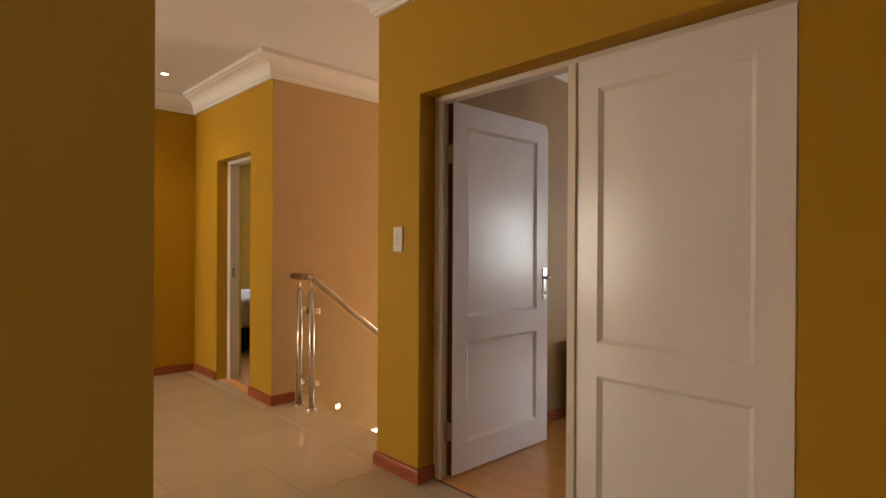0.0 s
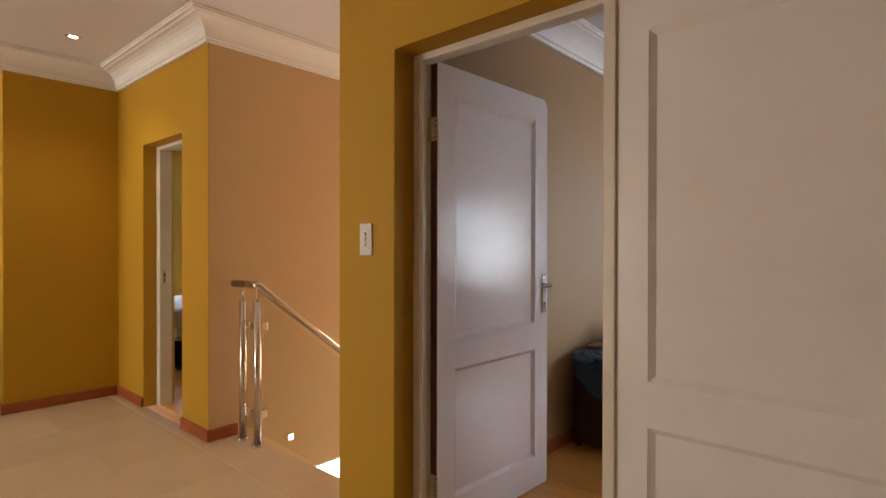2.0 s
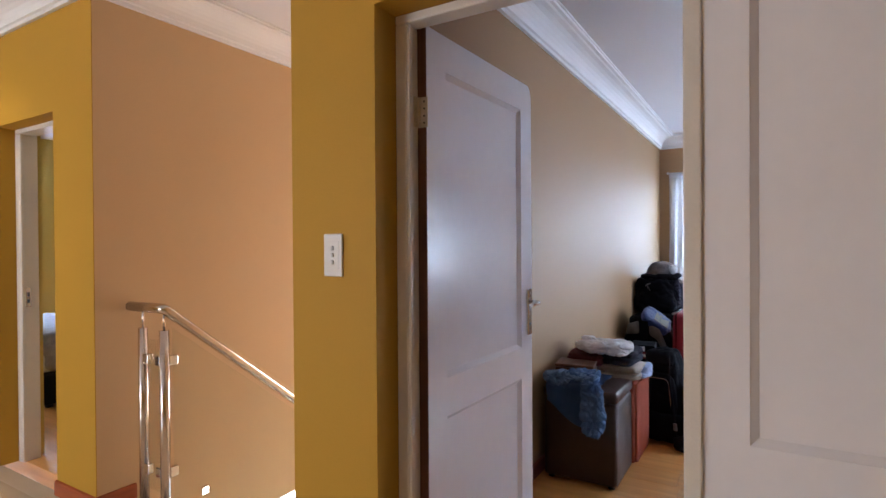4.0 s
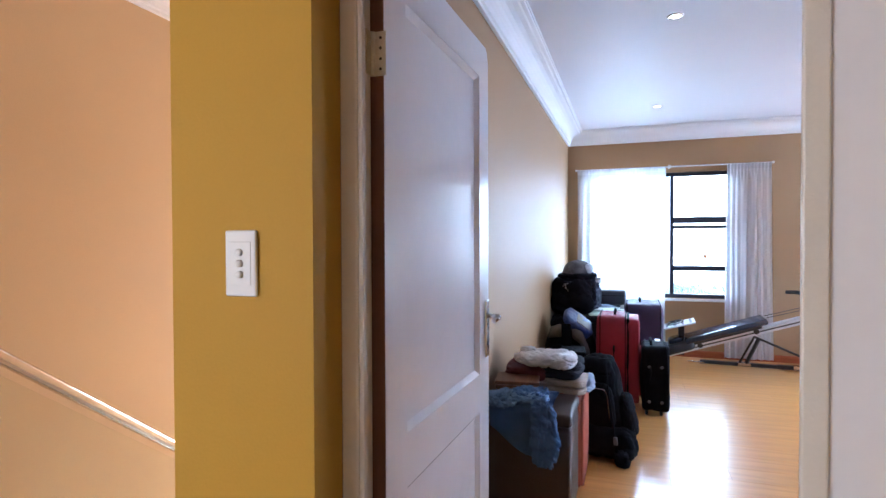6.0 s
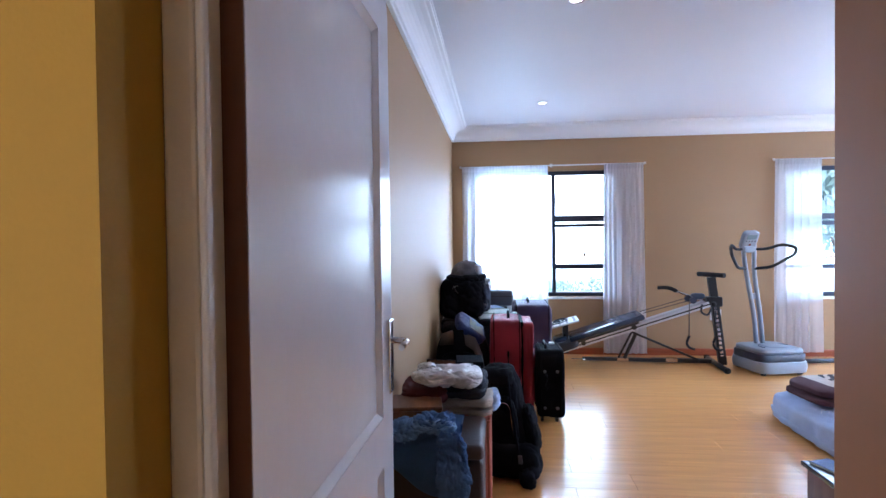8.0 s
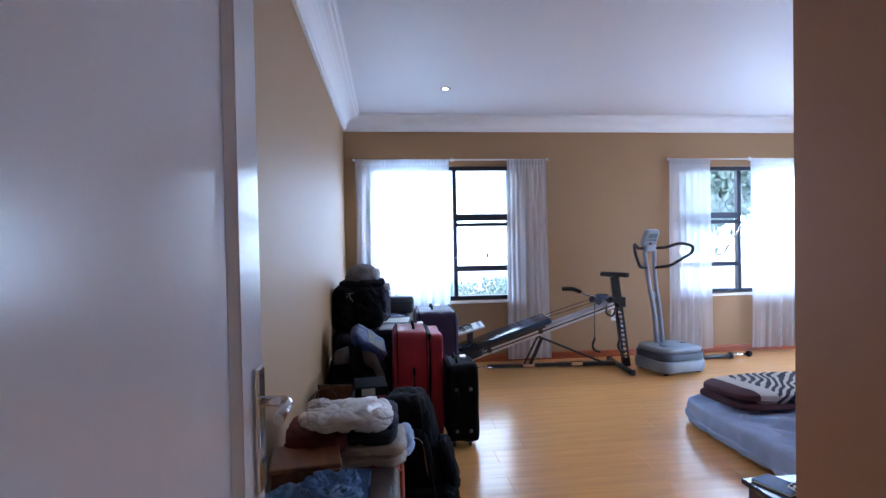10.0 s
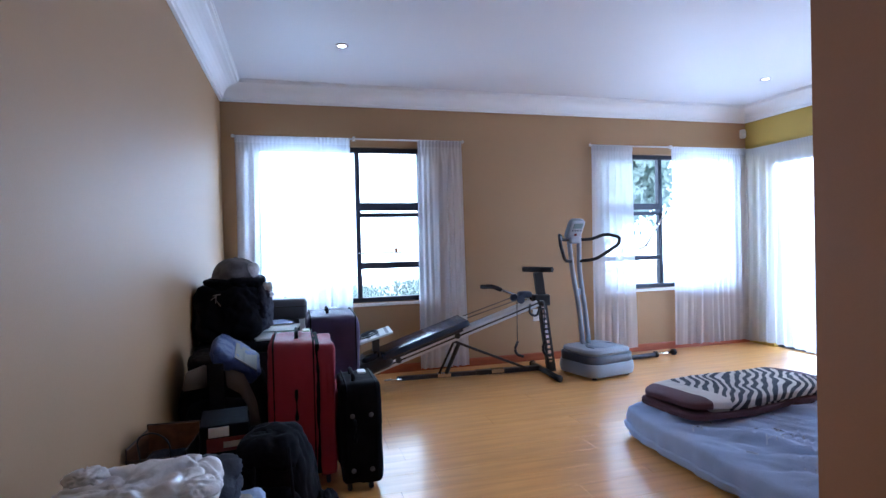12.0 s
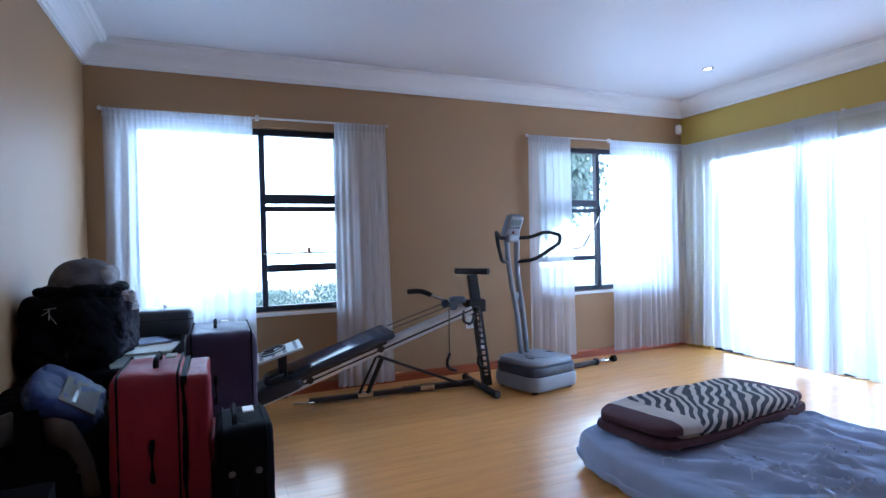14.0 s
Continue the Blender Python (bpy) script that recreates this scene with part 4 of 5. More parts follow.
# folded clothes on the ottomans
def garment(label, material, cx, cy, z, sx, sy, sz, seed, layers=2):
    th = thing("folded_clothes", label, "clothes", (cx, cy, z), group="clothes on the ottomans")
    for k in range(layers):
        cloth_fold(th, "fold", material, 0, 0, k * sz / layers * 0.96, sx * (1 - 0.04 * k), sy, sz / layers * 1.08, seed + k * 2.3)
    return th


wbx = thing("wooden_box", "small brown wooden box on the leather ottoman", "box", (4.50, 2.52, 0.528), 8)
part("box_body", rbox(-0.10, -0.11, 0, 0.10, 0.11, 0.065, 0.004), M_WOODBOX, wbx)
part("box_lid", rbox(-0.104, -0.114, 0.067, 0.104, 0.114, 0.085, 0.005), M_WOODBOX, wbx)
garment("folded cream knitwear on the ottoman", M_CLOTHW, 4.74, 2.32, 0.503, 0.30, 0.30, 0.085, 1)
garment("folded navy garments in a pile", M_CLOTHD, 4.77, 2.34, 0.585, 0.32, 0.28, 0.085, 5)
garment("pale folded cloth hanging over the edge", M_SHEET, 4.80, 2.22, 0.50, 0.24, 0.16, 0.075, 7, 1)
garment("maroon folded cloth in the pile", M_CLOTHR, 4.70, 2.50, 0.575, 0.28, 0.24, 0.07, 8, 1)
pb = thing("plastic_bag", "crumpled white plastic bag on the clothes pile", "plastic bag", (4.66, 2.39, 0.655))
part("bag", soft(0, 0, 0.036, 0.27, 0.34, 0.075, 0.6, 40, 0.014, 8, 3, 0.012), M_POLY, pb, smooth=True)
part("knot", soft(0.03, 0.11, 0.072, 0.08, 0.09, 0.045, 0.9, 18, 0.010, 16, 4, 0.008), M_POLY, pb, smooth=True)

# denim jacket over the brown ottoman
dj = thing("denim_jacket", "blue denim jacket draped over the leather ottoman", "jacket", (4.30, 2.50, 0.0))


def drape(x0, x1, y0, y1, z, drop, nx, ny, seed, edge):
    """Cloth lying on top from x1 to the edge x0, then hanging down by drop."""
    bm = bmesh.new()
    grid = []
    for i in range(nx + 1):
        u = i / nx
        row = []
        for j in range(ny + 1):
            v = j / ny
            y = y0 + (y1 - y0) * v
            s = u * ((x1 - x0) + drop * (0.75 + 0.35 * math.sin(v * 3.1 + seed)))
            if s < x1 - x0:
                p = Vector((x1 - s, y, z + 0.012 + 0.028 * (0.5 + 0.5 * noise.noise(Vector((s * 9, y * 9, seed)))) ))
            else:
                t = s - (x1 - x0)
                p = Vector((x0 - 0.012 - 0.022 * (0.5 + 0.5 * math.sin(y * 26 + seed + t * 5)), y - t * 0.22 * (v - 0.6), z + 0.012 - t))
            row.append(bm.verts.new(p))
        grid.append(row)
    for i in range(nx):
        for j in range(ny):
            bm.faces.new((grid[i][j], grid[i + 1][j], grid[i + 1][j + 1], grid[i][j + 1]))
    bmesh.ops.solidify(bm, geom=bm.faces[:], thickness=0.006)
    return bm


part("jacket_body", drape(-0.105, 0.20, -0.20, 0.10, 0.528, 0.20, 44, 38, 1.0, 0), M_DENIM, dj, smooth=True)
part("sleeve", soft(-0.145, -0.11, 0.44, 0.06, 0.13, 0.30, 0.6, 26, 0.020, 11, 4, 0.022), M_DENIM, dj, smooth=True, m=pose(0, -0.06, 0, 0, 0, 0))
part("sleeve", soft(0.0, -0.08, 0.572, 0.22, 0.17, 0.085, 0.6, 28, 0.022, 12, 6, 0.022), M_DENIM, dj, smooth=True)
part("sleeve", soft(-0.06, 0.05, 0.568, 0.16, 0.15, 0.075, 0.65, 26, 0.020, 13, 9, 0.020), M_DENIM_PALE, dj, "paler denim", smooth=True)
part("collar", soft(-0.075, -0.09, 0.588, 0.11, 0.19, 0.035, 0.5, 20, 0.012, 18, 2, 0.014), M_DENIM_PALE, dj, smooth=True)
for k in range(4):
    part("button", disc(-0.03 + k * 0.045, -0.125, 0.582, 0.007, 0.006, "z", 10), M_CHROME, dj)

# black backpack on the floor
bp_ = thing("backpack", "black hiking backpack slumped on the floor", "backpack", (5.22, 2.10, 0.0), -12)
def slump(bm):
    """Narrows a bag towards its top and lets it sag back."""
    for v in bm.verts:
        t = max(0.0, v.co.z / 0.58)
        v.co.y = v.co.y * (1.08 - 0.42 * t) + 0.05 * t * t
        v.co.x = v.co.x * (1.04 - 0.22 * t) + 0.06 * t * t
    return bm


def bag_part(name, bm, material, parent, label="", smooth=False):
    return part(name, slump(bm), material, parent, label, smooth)


bag_part("main_bag", soft(0.04, 0.02, 0.30, 0.30, 0.33, 0.57, 0.48, 30, 0.018, 5, 1, 0.010), M_BAGBLK, bp_, smooth=True)
bag_part("front_pocket", soft(-0.085, 0.01, 0.31, 0.12, 0.24, 0.28, 0.5, 22, 0.008, 6, 8, 0.007), M_BAGBLK, bp_, smooth=True)
bag_part("lower_pocket", soft(-0.09, -0.02, 0.105, 0.20, 0.38, 0.19, 0.45, 22, 0.008, 6, 2, 0.006), M_BAGBLK, bp_, smooth=True)
bag_part("top_lid", soft(0.02, 0.03, 0.535, 0.30, 0.29, 0.11, 0.6, 20, 0.010, 6, 3, 0.007), M_BAGBLK, bp_, smooth=True)
for yy in (-0.165, 0.19):
    bag_part("side_pocket", soft(0.02, yy, 0.25, 0.20, 0.09, 0.26, 0.6, 16, 0.010, 9, 4, 0.012), M_BAGBLK, bp_, smooth=True)
for s_ in (-0.09, 0.07):
    bag_part("strap", tube(rounded([(-0.10, s_, 0.56), (-0.155, s_, 0.43), (-0.158, s_ * 1.1, 0.25), (-0.195, s_ * 1.25, 0.17), (-0.20, s_ * 1.3, 0.06)], 0.05), 0.007, 6), M_BAGBLK, bp_)
    bag_part("buckle", rbox(-0.206, s_ * 1.3 - 0.012, 0.12, -0.194, s_ * 1.3 + 0.012, 0.165, 0.003), M_BAGGREY, bp_, "grey plastic buckle")
bag_part("zip", tube(rounded([(-0.155, -0.08, 0.22), (-0.158, -0.08, 0.42), (-0.158, 0.10, 0.42), (-0.155, 0.10, 0.22)], 0.04), 0.003, 6), M_STEEL, bp_, "metal zip")
bag_part("hip_belt", soft(-0.19, 0.17, 0.055, 0.12, 0.11, 0.10, 0.7, 14, 0.012, 12, 5, 0.012), M_BAGBLK, bp_, smooth=True)
bag_part("hip_belt", soft(-0.17, -0.15, 0.05, 0.20, 0.08, 0.09, 0.6, 14, 0.012, 12, 6, 0.012), M_BAGBLK, bp_, smooth=True)

# holdall behind the ottomans
ho = thing("holdall", "black holdall lying on the floor by the wall", "bag", (5.96, 2.42, 0.0), 4)
part("bag_body", soft(0, 0, 0.19, 0.40, 0.42, 0.38, 0.45, 28, 0.016, 7, 6, 0.02), M_BAGBLK, ho, smooth=True)
part("strap", tube(rounded([(-0.17, 0.12, 0.35), (-0.14, 0.05, 0.42), (0.02, 0.02, 0.41), (0.10, -0.06, 0.37)], 0.06), 0.014, 6), M_CLOTHW, ho, "pale webbing strap")
cb = thing("carton", "tall dark printed carton with a pale label", "carton", (5.60, 2.335, 0.0), 6)
part("carton_body", rbox(-0.10, -0.085, 0, 0.12, 0.085, 0.562, 0.004), M_BAGBLK, cb)
part("carton_label", rbox(-0.1035, -0.015, 0.520, -0.0995, 0.055, 0.555, 0), M_PAPER, cb, "pale paper label")
part("print_band", rbox(-0.1030, -0.075, 0.465, -0.0995, 0.062, 0.515, 0), M_CLOTHR, cb, "red printed band")
part("print_band", rbox(-0.1045, -0.055, 0.478, -0.1025, 0.005, 0.500, 0), M_BEIGE, cb, "pale printed shape")
pg = thing("paper_bag", "open dark brown paper carrier bag full of dark cloth", "paper bag", (5.60, 2.545, 0.0), -5)
for nm, q in (("bag_side", (-0.11, -0.10, 0.004, -0.106, 0.10, 0.47)), ("bag_side", (0.106, -0.10, 0.004, 0.11, 0.10, 0.53)), ("bag_side", (-0.106, -0.10, 0.004, 0.106, -0.096, 0.49)), ("bag_side", (-0.106, 0.096, 0.004, 0.106, 0.10, 0.51)), ("bag_base", (-0.11, -0.10, 0, 0.11, 0.10, 0.004))):
    part(nm, rbox(*q, 0.0008, 1), M_LEATHER, pg)
part("bag_lining", rbox(0.1025, -0.094, 0.01, 0.1055, 0.094, 0.525, 0), M_WOODBOX, pg, "brown paper lining")
part("bag_lining", rbox(-0.104, 0.0925, 0.01, 0.104, 0.0955, 0.505, 0), M_WOODBOX, pg, "brown paper lining")
part("cord_handle", tube(rounded([(-0.108, 0.05, 0.46), (-0.115, 0.06, 0.55), (-0.12, 0.00, 0.57), (-0.115, -0.05, 0.53), (-0.108, -0.05, 0.46)], 0.03), 0.003, 6), M_BLACK, pg, "black cord handle")
part("wrapped_goods", soft(0, 0, 0.40, 0.18, 0.16, 0.10, 0.5, 14, 0.012, 12, 3, 0.012), M_CLOTHD, pg, "crumpled dark contents", smooth=True)

# upright travel bag in grey and black
tb = thing("travel_bag", "black and grey upright travel bag with a blue top", "bag", (6.42, 2.43, 0.0), 3)
def tapered_bag(cz, sx, sy, sz, seed):
    bm = soft(0, 0, cz, sx, sy, sz, 0.34, 30, 0.010, 5, seed, 0.012)
    for v in bm.verts:
        k = max(0.0, (v.co.z - cz - sz * 0.16) / (sz * 0.34))
        v.co.y *= 1 - 0.30 * k ** 1.6
        v.co.x *= 1 - 0.10 * k ** 2
    return bm


def front_panel(points, x0, x1):
    """A flat sewn panel with the outline points (y, z) between x0 and x1."""
    bm = bmesh.new()
    a = [bm.verts.new((x0, y, z)) for y, z in points]
    b = [bm.verts.new((x1, y, z)) for y, z in points]
    bm.faces.new(a)
    bm.faces.new(b[::-1])
    for i in range(len(a)):
        j = (i + 1) % len(a)
        bm.faces.new((a[j], a[i], b[i], b[j]))
    bmesh.ops.recalc_face_normals(bm, faces=bm.faces)
    bmesh.ops.bevel(bm, geom=bm.edges[:], offset=0.006, segments=2, affect="EDGES")
    return bm


part("bag_body", tapered_bag(0.32, 0.44, 0.43, 0.64, 7), M_BAGBLK, tb, smooth=True)
part("grey_panel", front_panel([(0.165, 0.615), (0.075, 0.645), (0.070, 0.54), (0.180, 0.53)], -0.232, -0.17), M_BAGGREY, tb, "grey side panel", smooth=True)
part("grey_panel", front_panel([(-0.012, 0.64), (-0.095, 0.60), (-0.155, 0.45), (-0.175, 0.31), (-0.125, 0.32), (-0.085, 0.49), (-0.018, 0.535)], -0.232, -0.17), M_BAGGREY, tb, "grey side panel", smooth=True)
part("lower_pocket", soft(-0.205, 0.02, 0.27, 0.08, 0.30, 0.42, 0.4, 18, 0.006, 9, 4, 0.008), M_BAGBLK, tb, smooth=True)
bm_top = pose(-0.10, -0.085, 0.640, 38, -12, 0)
part("blue_top", soft(0.03, 0.02, -0.02, 0.34, 0.27, 0.09, 0.5, 24, 0.010, 7, 3, 0.008), M_BAGBLUE, tb, "padded blue top pocket", smooth=True, m=bm_top)
part("black_yoke", soft(0.0, 0.07, 0.625, 0.36, 0.20, 0.10, 0.55, 22, 0.010, 7, 6, 0.010), M_BAGBLK, tb, smooth=True)
part("clear_window", rbox(-0.10, -0.075, 0.022, 0.10, 0.055, 0.0265, 0.002), M_BAGGREY, tb, "pale document window", m=bm_top)
part("window_print", rbox(-0.08, 0.0, 0.0268, 0.03, 0.012, 0.0278, 0), M_BLACK, tb, "dark printed line", m=bm_top)
part("strap", rbox(-0.246, -0.008, 0.25, -0.236, 0.062, 0.655, 0.004), M_BAGBLK, tb)
part("carry_handle", tube(rounded([(-0.10, 0.05, 0.655), (-0.09, 0.05, 0.70), (0.09, 0.05, 0.70), (0.10, 0.05, 0.655)], 0.03), 0.012, 8), M_BAGBLK, tb)

suitcase("suitcase", "red fabric trolley suitcase standing upright", 0.44, 0.345, 0.735, M_RED, (6.36, 2.035, 0), tag=M_PAPER)
suitcase("suitcase", "black cabin suitcase with metal studs", 0.36, 0.205, 0.53, M_BAGBLK, (6.19, 1.765, 0), studs=True, wheels=True, tag=M_POLY, expand=False)
suitcase("suitcase", "large dark purple suitcase", 0.50, 0.36, 0.735, M_PURPLE, (7.34, 1.825, 0), expand=False, tag=M_POLY)
tk = thing("storage_trunk", "dark storage trunk under the bags", "trunk", (7.40, 2.355, 0))
part("trunk_body", rbox(-0.62, -0.30, 0.0, 0.66, 0.28, 0.58, 0.02, 3), M_BAGBLK, tk, smooth=True)
part("trunk_lid", rbox(-0.63, -0.31, 0.583, 0.67, 0.29, 0.64, 0.02, 3), M_BAGBLK, tk, smooth=True)
bb = thing("duffel_bag", "black sports bag with a small white emblem", "bag", (7.02, 2.462, 0.635))
part("bag_body", soft(0, 0.0, 0.185, 0.44, 0.40, 0.38, 0.42, 34, 0.022, 5, 11, 0.012), M_BAGBLK, bb, smooth=True)
part("navy_flap", soft(0.02, -0.17, 0.20, 0.40, 0.16, 0.30, 0.6, 30, 0.022, 8, 12, 0.016), M_CLOTHD, bb, "rumpled navy cloth flap", smooth=True)
part("top_flap", soft(0.0, -0.03, 0.365, 0.40, 0.36, 0.07, 0.6, 28, 0.016, 9, 5, 0.012), M_BAGBLK, bb, smooth=True)
part("pale_lining", soft(-0.05, -0.21, 0.33, 0.10, 0.09, 0.07, 0.7, 16, 0.012, 14, 8, 0.01), M_CAPLIGHT, bb, "pale crumpled cloth", smooth=True)
for k, (y, z, ln, tilt) in enumerate(((0.0, 0.032, 0.046, 82), (0.004, 0.0, 0.045, 4), (-0.012, -0.026, 0.045, -32), (0.018, 0.012, 0.036, 55))):
    part("emblem_stroke", rbox(-0.002, -0.0018, -ln / 2, 0.002, 0.0018, ln / 2, 0.0006), M_BEIGE, bb, "small white embroidered emblem", m=pose(-0.219, 0.055 + y * 0.85, 0.275 + z * 0.85, tilt, 0, 0))
cp = thing("cap", "grey patterned baseball cap on top of the black bag", "cap", (7.04, 2.43, 0.995), -35)


def cap_crown():
    bm = bmesh.new()
    rings, seg = 9, 28
    rows = []
    for i in range(rings + 1):
        t = i / rings * math.pi / 2
        rows.append([bm.verts.new((0.148 * math.cos(t) ** 0.8 * math.cos(a) * (1.05 if math.cos(a) < 0 else 1.0), 0.140 * math.cos(t) ** 0.8 * math.sin(a), 0.155 * math.sin(t) ** 0.9 + 0.004 * math.sin(a * 6) * math.cos(t))) for a in [2 * math.pi * k / seg for k in range(seg)]])
    for a, b in zip(rows, rows[1:]):
        for k in range(seg):
            bm.faces.new((a[k], a[(k + 1) % seg], b[(k + 1) % seg], b[k]))
    bmesh.ops.remove_doubles(bm, verts=bm.verts, dist=0.0005)
    return bm


part("crown", cap_crown(), M_CAP, cp, smooth=True)
part("cap_band", tube([(0.150 * math.cos(a) * (1.05 if math.cos(a) < 0 else 1.0), 0.142 * math.sin(a), 0.012) for a in [2 * math.pi * k / 28 for k in range(28)]], 0.008, 6, True), M_CAPLIGHT, cp, "pale sewn rim", smooth=True)
part("peak", soft(0.06, -0.15, 0.0, 0.17, 0.16, 0.02, 0.7, 12, 0.004, 9, 2), M_CAPLIGHT, cp, "pale curved peak", smooth=True, m=pose(0, 0, 0, 25, 0, 0))
for a in (-80, -35):
    part("patch", soft(0.112, 0, 0.07, 0.07, 0.11, 0.10, 0.9, 10, 0.004, 20, a), M_CAPLIGHT, cp, "pale printed patch", smooth=True, m=pose(0, 0, 0, 0, 0, a))
part("top_button", soft(0, 0, 0.156, 0.02, 0.02, 0.012, 0.9, 4), M_CAP, cp, smooth=True)
gh = thing("cosmetic_case", "small dark grey hard case on the trunk", "case", (7.84, 2.15, 0.64))
part("case_body", rbox(-0.13, -0.165, 0.004, 0.13, 0.155, 0.17, 0.035, 4), M_GREYCASE, gh, smooth=True)
part("seam", rbox(-0.133, -0.168, 0.105, 0.133, 0.158, 0.111, 0.002), M_BLACK, gh)
part("handle", tube(rounded([(-0.045, 0, 0.168), (-0.04, 0, 0.195), (0.04, 0, 0.195), (0.045, 0, 0.168)], 0.012), 0.007, 8), M_CHROME, gh)
for k, (x, y, w, d, rz, mt) in enumerate(((7.00, 2.23, 0.30, 0.21, 12, M_PAPER), (7.22, 2.16, 0.30, 0.21, -6, M_PAPER), (7.42, 2.20, 0.24, 0.17, 20, M_BAGBLUE))):
    nb = thing("magazine", "thin pale magazine lying on the trunk", "magazine", (x, y, 0.642 + k * 0.012), rz, "papers on the trunk")
    part("pages", rbox(-w / 2, -d / 2, 0, w / 2, d / 2, 0.008, 0.001), M_PAPER, nb)
    part("cover", rbox(-w / 2, -d / 2, 0.008, w / 2, d / 2, 0.0095, 0.0004), mt, nb)

# ---- incline bench trainer ----
gy = thing("incline_trainer", "black and silver incline bench trainer with pulley cables", "exercise machine", (7.83, -0.10, 0), -3.0)


def bar(name, a, b, w, h, material, parent, label="", bev=0.004):
    """A rectangular bar from a to b."""
    a, b = Vector(a), Vector(b)
    d = b - a
    m = Matrix.Translation(a) @ d.to_track_quat("Y", "Z").to_matrix().to_4x4()
    return part(name, rbox(-w / 2, 0, -h / 2, w / 2, d.length, h / 2, bev), material, parent, label, m=m)


UP0, UP1 = (0, -0.05, 0.03), (0, 0.06, 0.93)
bar("upright", UP0, UP1, 0.055, 0.075, M_BLACK, gy)
sc_ = bar("height_scale", (-0.03, -0.035, 0.12), (-0.03, 0.028, 0.62), 0.004, 0.03, M_STEEL, gy, "silver notched height scale", 0.001)
for k in range(11):
    t = k / 10
    part("notch", rbox(-0.0355, -0.048 + 0.058 * t, 0.135 + 0.46 * t, -0.0325, -0.012 + 0.058 * t, 0.150 + 0.46 * t, 0), M_BLACK, gy)
part("stabiliser", tube([(-0.27, 0, 0.028), (0.32, 0, 0.028)], 0.026, 12), M_BLACK, gy)
for x in (-0.28, 0.33):
    part("end_cap", soft(x, 0, 0.03, 0.05, 0.062, 0.06, 0.8, 6), M_RUBBER, gy, smooth=True)
part("head_bar", tube([(-0.12, -0.03, 0.955), (0.12, 0.15, 0.955)], 0.024, 12), M_RUBBER, gy, "black foam T-bar")
part("slider_collar", rbox(-0.045, -0.04, 0.63, 0.045, 0.11, 0.73, 0.012, 3), M_BLACK, gy)
part("lock_knob", soft(-0.075, 0.06, 0.66, 0.06, 0.05, 0.05, 0.8, 6), M_BLACK, gy, smooth=True)
RA, RB = Vector((0, 0.10, 0.66)), Vector((0, 1.86, 0.06))
for x in (-0.075, 0.075):
    a, b = RA.copy(), RB.copy()
    a.x = b.x = x
    bar("rail", a, b, 0.030, 0.055, M_RAIL, gy, "silver aluminium rail")
    bar("rail_inlay", a + Vector((0, 0, 0.002)), b + Vector((0, 0, 0.002)), 0.034, 0.014, M_BLACK, gy, "", 0.002)
bar("rail_deck", RA + Vector((0, 0.02, -0.005)), RA.lerp(RB, 0.40) + Vector((0, 0, -0.005)), 0.118, 0.040, M_RAIL, gy)
dirv = (RB - RA).normalized()
nv = Vector((0, -dirv.z, dirv.y))
nv = nv if nv.z > 0 else -nv
mid = RA.lerp(RB, 0.58) + nv * 0.095
rotm = Matrix.Translation(mid) @ dirv.to_track_quat("Y", "Z").to_matrix().to_4x4()
part("bench_pad", rbox(-0.19, -0.42, -0.028, 0.19, 0.36, 0.028, 0.018, 3), M_SEAT, gy, "black vinyl bench pad", smooth=True, m=rotm)
part("carriage", rbox(-0.11, -0.36, -0.065, 0.11, 0.30, -0.026, 0.006), M_BLACK, gy, m=rotm)
part("head_rest", soft(0, 0.45, 0.02, 0.26, 0.16, 0.07, 0.6, 8), M_SEAT, gy, smooth=True, m=rotm)
for x in (-0.09, 0.09):
    for y in (-0.30, 0.24):
        part("roller", disc(x, y, -0.085, 0.026, 0.025, "x", 14, 0.003), M_BLACK, gy, m=rotm)
fm = pose(0.02, 1.56, 0.44, -16, 0, 0)
part("foot_board", rbox(-0.17, -0.17, -0.009, 0.17, 0.20, 0.009, 0.004), M_PAPER, gy, "pale squat board", m=fm)
for k in range(4):
    part("board_strip", rbox(-0.15, -0.14 + k * 0.08, 0.0095, 0.15, -0.115 + k * 0.08, 0.0105, 0), M_GREYCASE, gy, m=fm)
part("board_strut", rbox(-0.03, 1.50, 0.12, 0.03, 1.56, 0.44, 0.006), M_BLACK, gy)
part("coiled_cable", tube([(0.09 * math.cos(a) * (1 - 0.03 * a) - 0.03, 0.09 * math.sin(a) * (1 - 0.02 * a) + 0.02, 0.016 + 0.002 * a) for a in [k * 0.4 for k in range(44)]], 0.005, 6), M_BLACK, gy, "black cable coiled on the board", m=fm)
part("carriage_cover", soft(0, 0.46, -0.05, 0.30, 0.36, 0.12, 0.4, 10), M_BLACK, gy, smooth=True, m=rotm)
part("floor_beam", rbox(0.11, 0.02, 0.012, 0.17, 0.62, 0.055, 0.005), M_BLACK, gy)
part("floor_beam_outer", rbox(0.116, 0.62, 0.014, 0.164, 1.34, 0.05, 0.004), M_BLACK, gy)
part("silver_band", rbox(0.108, 0.36, 0.02, 0.172, 0.48, 0.057, 0.003), M_STEEL, gy, "silver band")
part("silver_band", rbox(0.108, 0.86, 0.02, 0.172, 0.98, 0.053, 0.003), M_STEEL, gy, "silver band")
part("pull_pin", tube([(0.11, 1.30, 0.03), (0.11, 1.46, 0.03)], 0.008, 8), M_CHROME, gy)
bar("brace", (-0.02, 0.18, 0.07), (-0.02, 0.86, 0.36), 0.018, 0.022, M_BLACK, gy)
